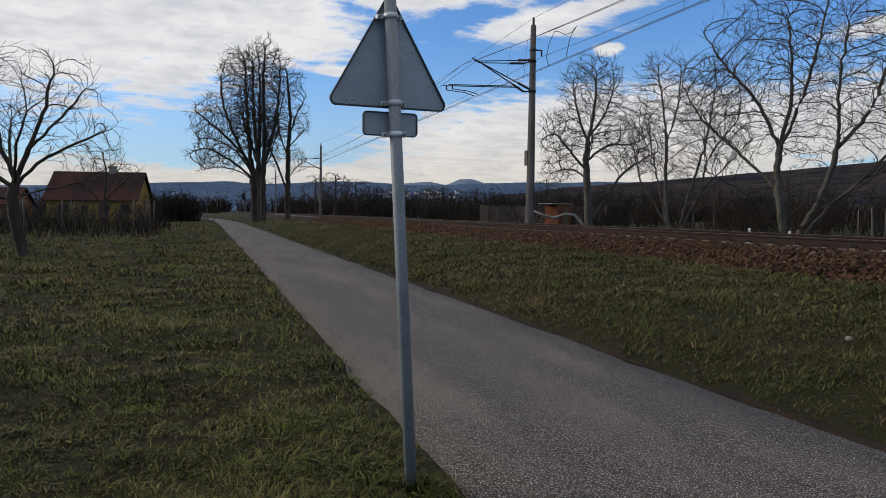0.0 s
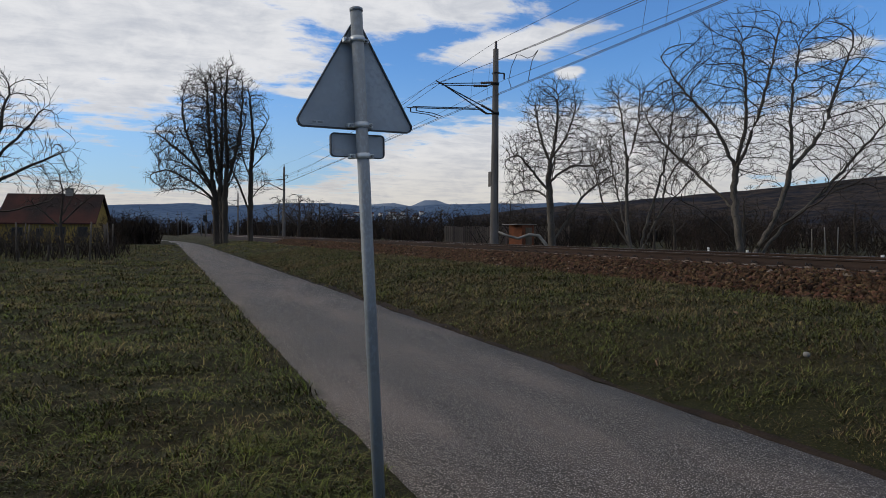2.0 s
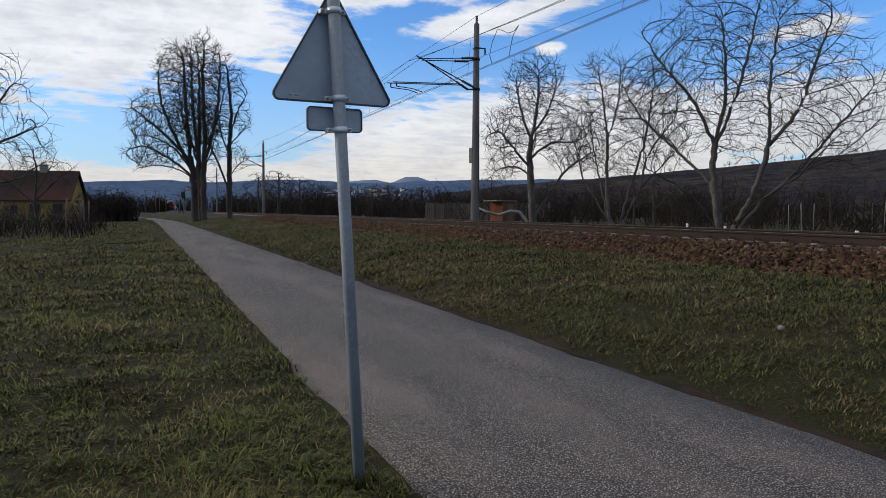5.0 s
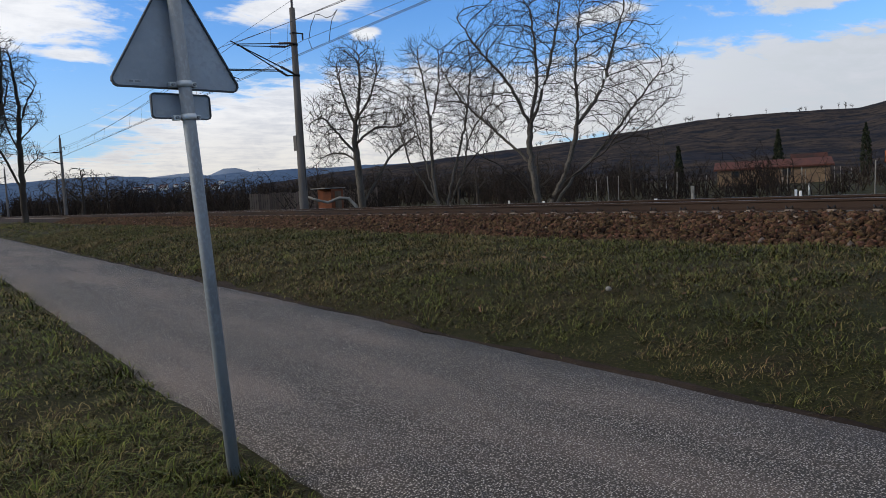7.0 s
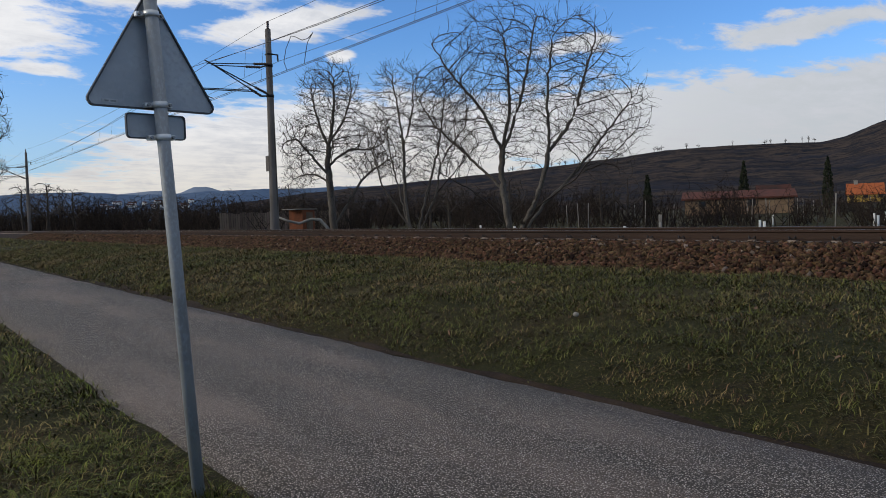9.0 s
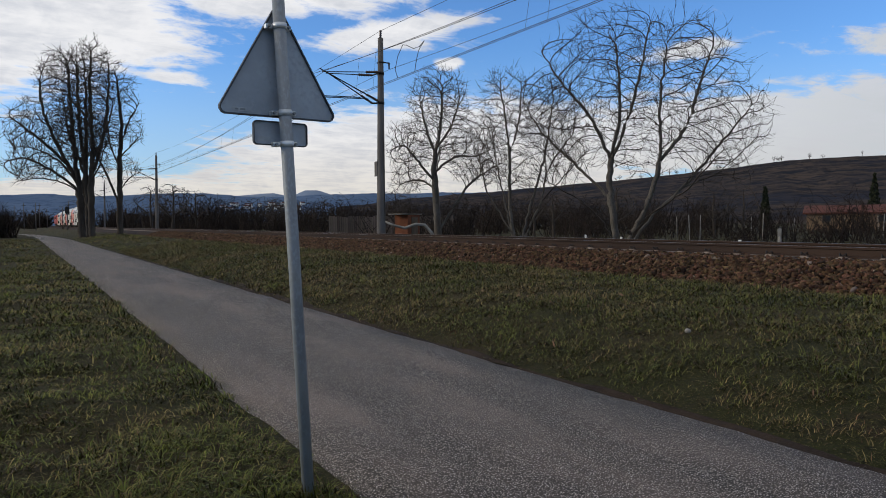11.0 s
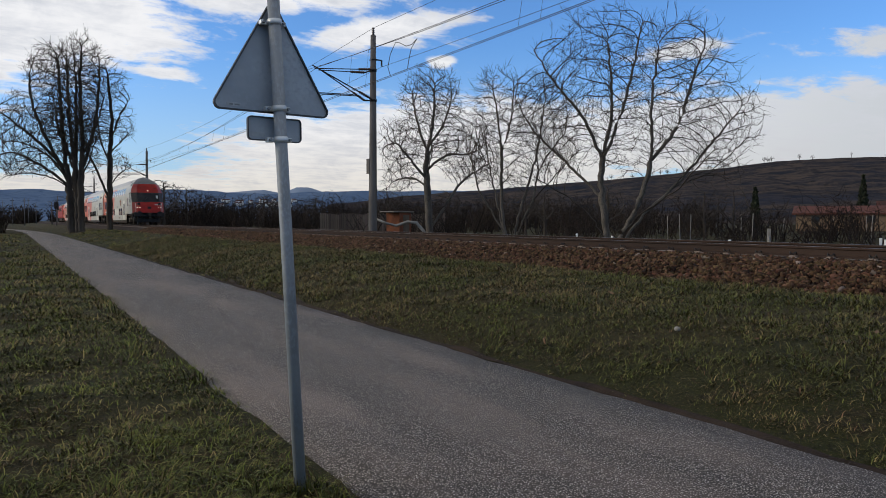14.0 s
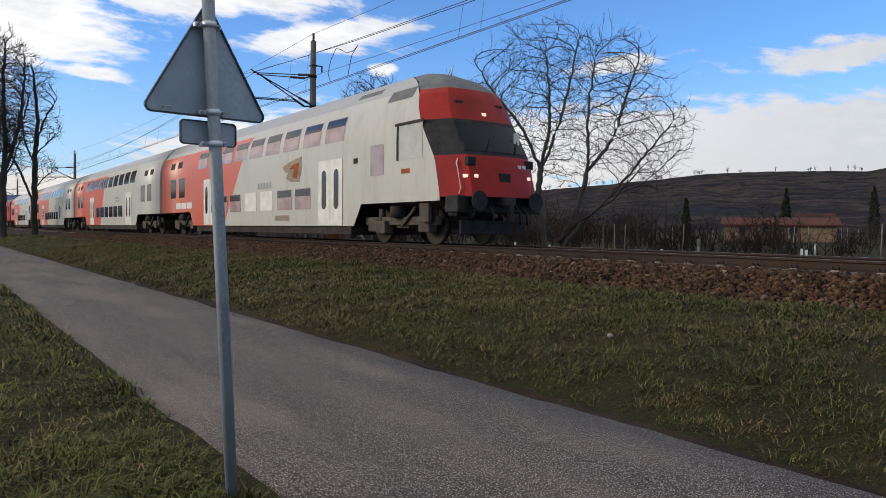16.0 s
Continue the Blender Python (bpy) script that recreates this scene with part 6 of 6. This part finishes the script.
            part("window_frame", side_patch(1.50, 2.80, 3.0, 3.07, 0.03, side, 1), UNDER, cw, "dark top rail")
            part("window_frame", side_patch(2.62, 2.72, 2.12, 3.0, 0.016, side, 2), BLACK, cw, "black rear frame")
            part("roof_grille", side_patch(2.3, 3.5, 3.72, 4.02, 0.008, side, 3), CAP, s, "dark roof grille")
            part("roof_grille", side_patch(4.3, 5.6, 4.12, 4.27, 0.008, side, 3), CAP, s, "dark roof grille")
            part("vent", side_patch(4.75, 5.0, 2.2, 2.35, 0.008, side, 2), UNDER, s, "small vent")
            gr = part("graphic", drawn_patch(((8.4, 2.68), (8.9, 2.62), (9.4, 2.55), (9.95, 2.42), (9.75, 2.25), (9.5, 2.2), (9.65, 2.02), (9.3, 1.9), (8.6, 1.86), (8.45, 2.2)), 0.005, side), GRAPHIC, s, "brown printed picture on the side")
            part("graphic_patch", drawn_patch(((8.6, 2.5), (9.1, 2.45), (9.4, 2.32), (9.0, 2.3), (9.12, 2.05), (8.8, 1.98), (8.7, 2.2)), 0.009, side), ROOF_ORANGE, gr, "orange patch of the picture")
            for k in range(5):
                part("lettering", side_patch(10.9 + k * 0.27, 11.08 + k * 0.27, 1.76, 1.98, 0.005, side, 2), LETTER, s, "grey letter bar")
            part("lettering", side_patch(9.4, 10.6, 0.62, 0.80, 0.005, side, 2), GRAPHIC, s, "small brown lettering bar")
            part("lettering", side_patch(2.1, 2.5, 1.78, 1.90, 0.005, side, 2), ROOF_ORANGE, s, "small orange lettering bar")
            for k in range(3):
                part("lettering", side_patch(L - 5.0 + k * 0.85, L - 4.25 + k * 0.85, 1.22, 1.50, 0.005, side, 2), DOORPAINT, s, "pale lettering bar on red")
        else:
            for k in range(2):
                part("lettering", side_patch(9.5, 10.6, 1.9 + k * 0.2, 2.02 + k * 0.2, 0.005, side, 2), LETTER, s, "grey lettering bar")
    if cab:
        low_red = part("front_panel", front_patch(1.15, 2.14, 0.0, nz=6), RED, s, "red lower front panel")
        screen = part("windscreen", front_patch(2.14, 3.05, 0.0), BLACK, s, "black windscreen surround")
        part("pane", front_patch(2.24, 2.97, 0.012, 0.66), SCREEN, screen, "slanted tinted windscreen")
        # Pale box on the glass imitates the interior light's reflection.
        part("card", boxes(((0.66, nose(0.7, 2.55) - 0.035, 2.42), (0.84, nose(0.7, 2.55) - 0.02, 2.78))), DOORPAINT, screen, "pale box standing for light reflected in the windscreen")
        for x in (-0.45, 0.45):
            part("wiper", tube([(x, nose(x, 2.2) - 0.05, 2.18), (x + 0.35, nose(x + 0.35, 2.6) - 0.04, 2.62)], 0.012, 5), BLACK, screen)
        upper = part("upper_front", front_patch(3.05, 3.88, 0.0), RED, s, "red panel above the windscreen")
        part("roof_cap", front_patch(3.88, 4.63, 0.0, nz=12), CAP, s, "dark grey domed roof end")
        part("marker_lamp", boxes(((-0.06, nose(0, 3.22) - 0.03, 3.18), (0.06, nose(0, 3.22) + 0.05, 3.26)), bevel=0.01), LAMP, upper, "lit top marker lamp")
        for x in (-0.62, 0.62):
            part("lamp_cover", boxes(((x - 0.12, nose(x, 3.5) - 0.02, 3.47), (x + 0.12, nose(x, 3.5) + 0.08, 3.53))), UNDER, upper)
        for x in (-1.02, -0.82, 0.82, 1.02):
            part("head_lamp", boxes(((x - 0.05, nose(x, 1.62) - 0.03, 1.59), (x + 0.05, nose(x, 1.62) + 0.12, 1.67)), bevel=0.015), LAMP, low_red, "lit lamp in the front panel")
        part("centre_box", boxes(((-0.16, nose(0, 1.6) - 0.02, 1.45), (0.16, nose(0, 1.6) + 0.1, 1.72)), bevel=0.01), BLACK, low_red, "dark recess")
        for k in range(4):
            x = 0.55 + k * 0.16
            part("lettering", boxes(((x - 0.055, nose(x, 1.9) - 0.008, 1.86), (x + 0.055, nose(x, 1.9) + 0.05, 1.95))), DOORPAINT, low_red, "pale number bar")
        for sx in (-1, 1):
            x = sx * 1.16
            part("handrail", tube([(x, nose(x, 1.2) - 0.03, 1.22), (x, nose(x, 1.2) - 0.09, 1.35), (x, nose(x, 1.9) - 0.09, 1.95), (x - sx * 0.1, nose(x, 1.95) - 0.04, 2.08)], 0.018, 6), DOORPAINT, s, "pale bent handrail")
            part("mirror_box", boxes(((x * 0.78 - 0.12, nose(x * 0.78, 1.95) - 0.05, 1.88), (x * 0.78 + 0.12, nose(x * 0.78, 1.95) + 0.1, 2.08)), bevel=0.02), BLACK, low_red)
            part("buffer", tube([(sx * 0.875, 0.55, 1.05), (sx * 0.875, 0.0, 1.05), (sx * 0.875, -0.02, 1.05), (sx * 0.875, -0.05, 1.05)], [0.10, 0.10, 0.23, 0.23], 14), BLACK, s, "round black buffer")
            part("equipment_box", boxes(((sx * 1.30 - 0.05, 1.35, 0.55), (sx * 1.30 + 0.05, 1.75, 1.02)), bevel=0.02), BOGIE, s, "brown equipment box")
        part("buffer_beam", boxes(((-1.30, 0.25, 0.78), (1.30, 0.75, 1.18)), bevel=0.03), BLACK, s, "black buffer beam")
        part("coupler", boxes(((-0.14, -0.15, 0.95), (0.14, 0.4, 1.15)), ((-0.06, -0.18, 0.55), (0.06, -0.05, 1.05)), bevel=0.02), UNDER, s, "screw coupling")
        for x in (-0.45, 0.4, 0.62):
            part("brake_hose", tube([(x, 0.2, 0.95), (x + 0.03, 0.02, 0.8), (x + 0.06, 0.05, 0.5)], 0.03, 6), BLACK, s)
        part("rail_guard", boxes(((-1.0, 0.50, 0.26), (1.0, 0.58, 0.60)), bevel=0.02), BLACK, s, "dark snow plough plate")
        part("aerial", tube([(0, 2.3, 4.40), (0, 2.25, 4.62)], 0.02, 6), DOORPAINT, s, "short roof aerial")
    return s


CAB_L, COACH_L, GAP = 25.1, 25.8, 0.45
lead = coach(True, "lead double-deck coach, red front and grey side, lamps lit", CAB_L, PAINT_CAB)
second = coach(False, "grey and red double-deck coach coupled in the train", COACH_L, PAINT_A)
TRAIN = [(lead, 0.0)]
for i in range(3):
    c = second if i == 0 else copy_thing(second, pose(0, 0, 0))
    TRAIN.append((c, CAB_L + GAP + i * (COACH_L + GAP)))



def locomotive():
    s = thing("locomotive", pose(0, 0, 0), "plain red electric locomotive pushing at the train's tail", "locomotive", "coaches of the train")
    bm = bmesh.new()
    add_box(bm, (-1.45, 0.6, 0.95), (1.45, 18.6, 3.75), 0.22)
    part("body", bm, RED, s, "red locomotive body")
    part("roof_gear", boxes(((-0.95, 1.5, 3.7), (0.95, 17.6, 4.15)), bevel=0.1), CAP, s, "grey roof equipment")
    part("underframe", boxes(((-1.3, 5.6, 0.3), (1.3, 13.6, 0.98)), bevel=0.05), UNDER, s)
    for side in (-1, 1):
        for y in (1.5, 16.6):
            part("cab_window", boxes(((side * 1.45 - 0.01, y, 2.3), (side * 1.45 + 0.012, y + 1.0, 3.1))), GLASS, s)
        for k in range(6):
            part("louvre", boxes(((side * 1.45 - 0.01, 4.2 + k * 1.8, 2.5), (side * 1.45 + 0.012, 5.5 + k * 1.8, 3.2))), UNDER, s)
    bogie(s, 3.4)
    bogie(s, 15.8)
    return s


TRAIN.append((locomotive(), CAB_L + GAP + 3 * (COACH_L + GAP)))


def motions():
    # the train runs towards us at a steady 29.5 metres a second
    for c, back in TRAIN:
        walk(c, [(t, pose(TRACK_X, 12.8 + 29.5 * (16.0 - t) + back, RAIL_Z)) for t in (0.0, 4.0, 8.0, 12.0, 14.0, 16.0)])


motions()
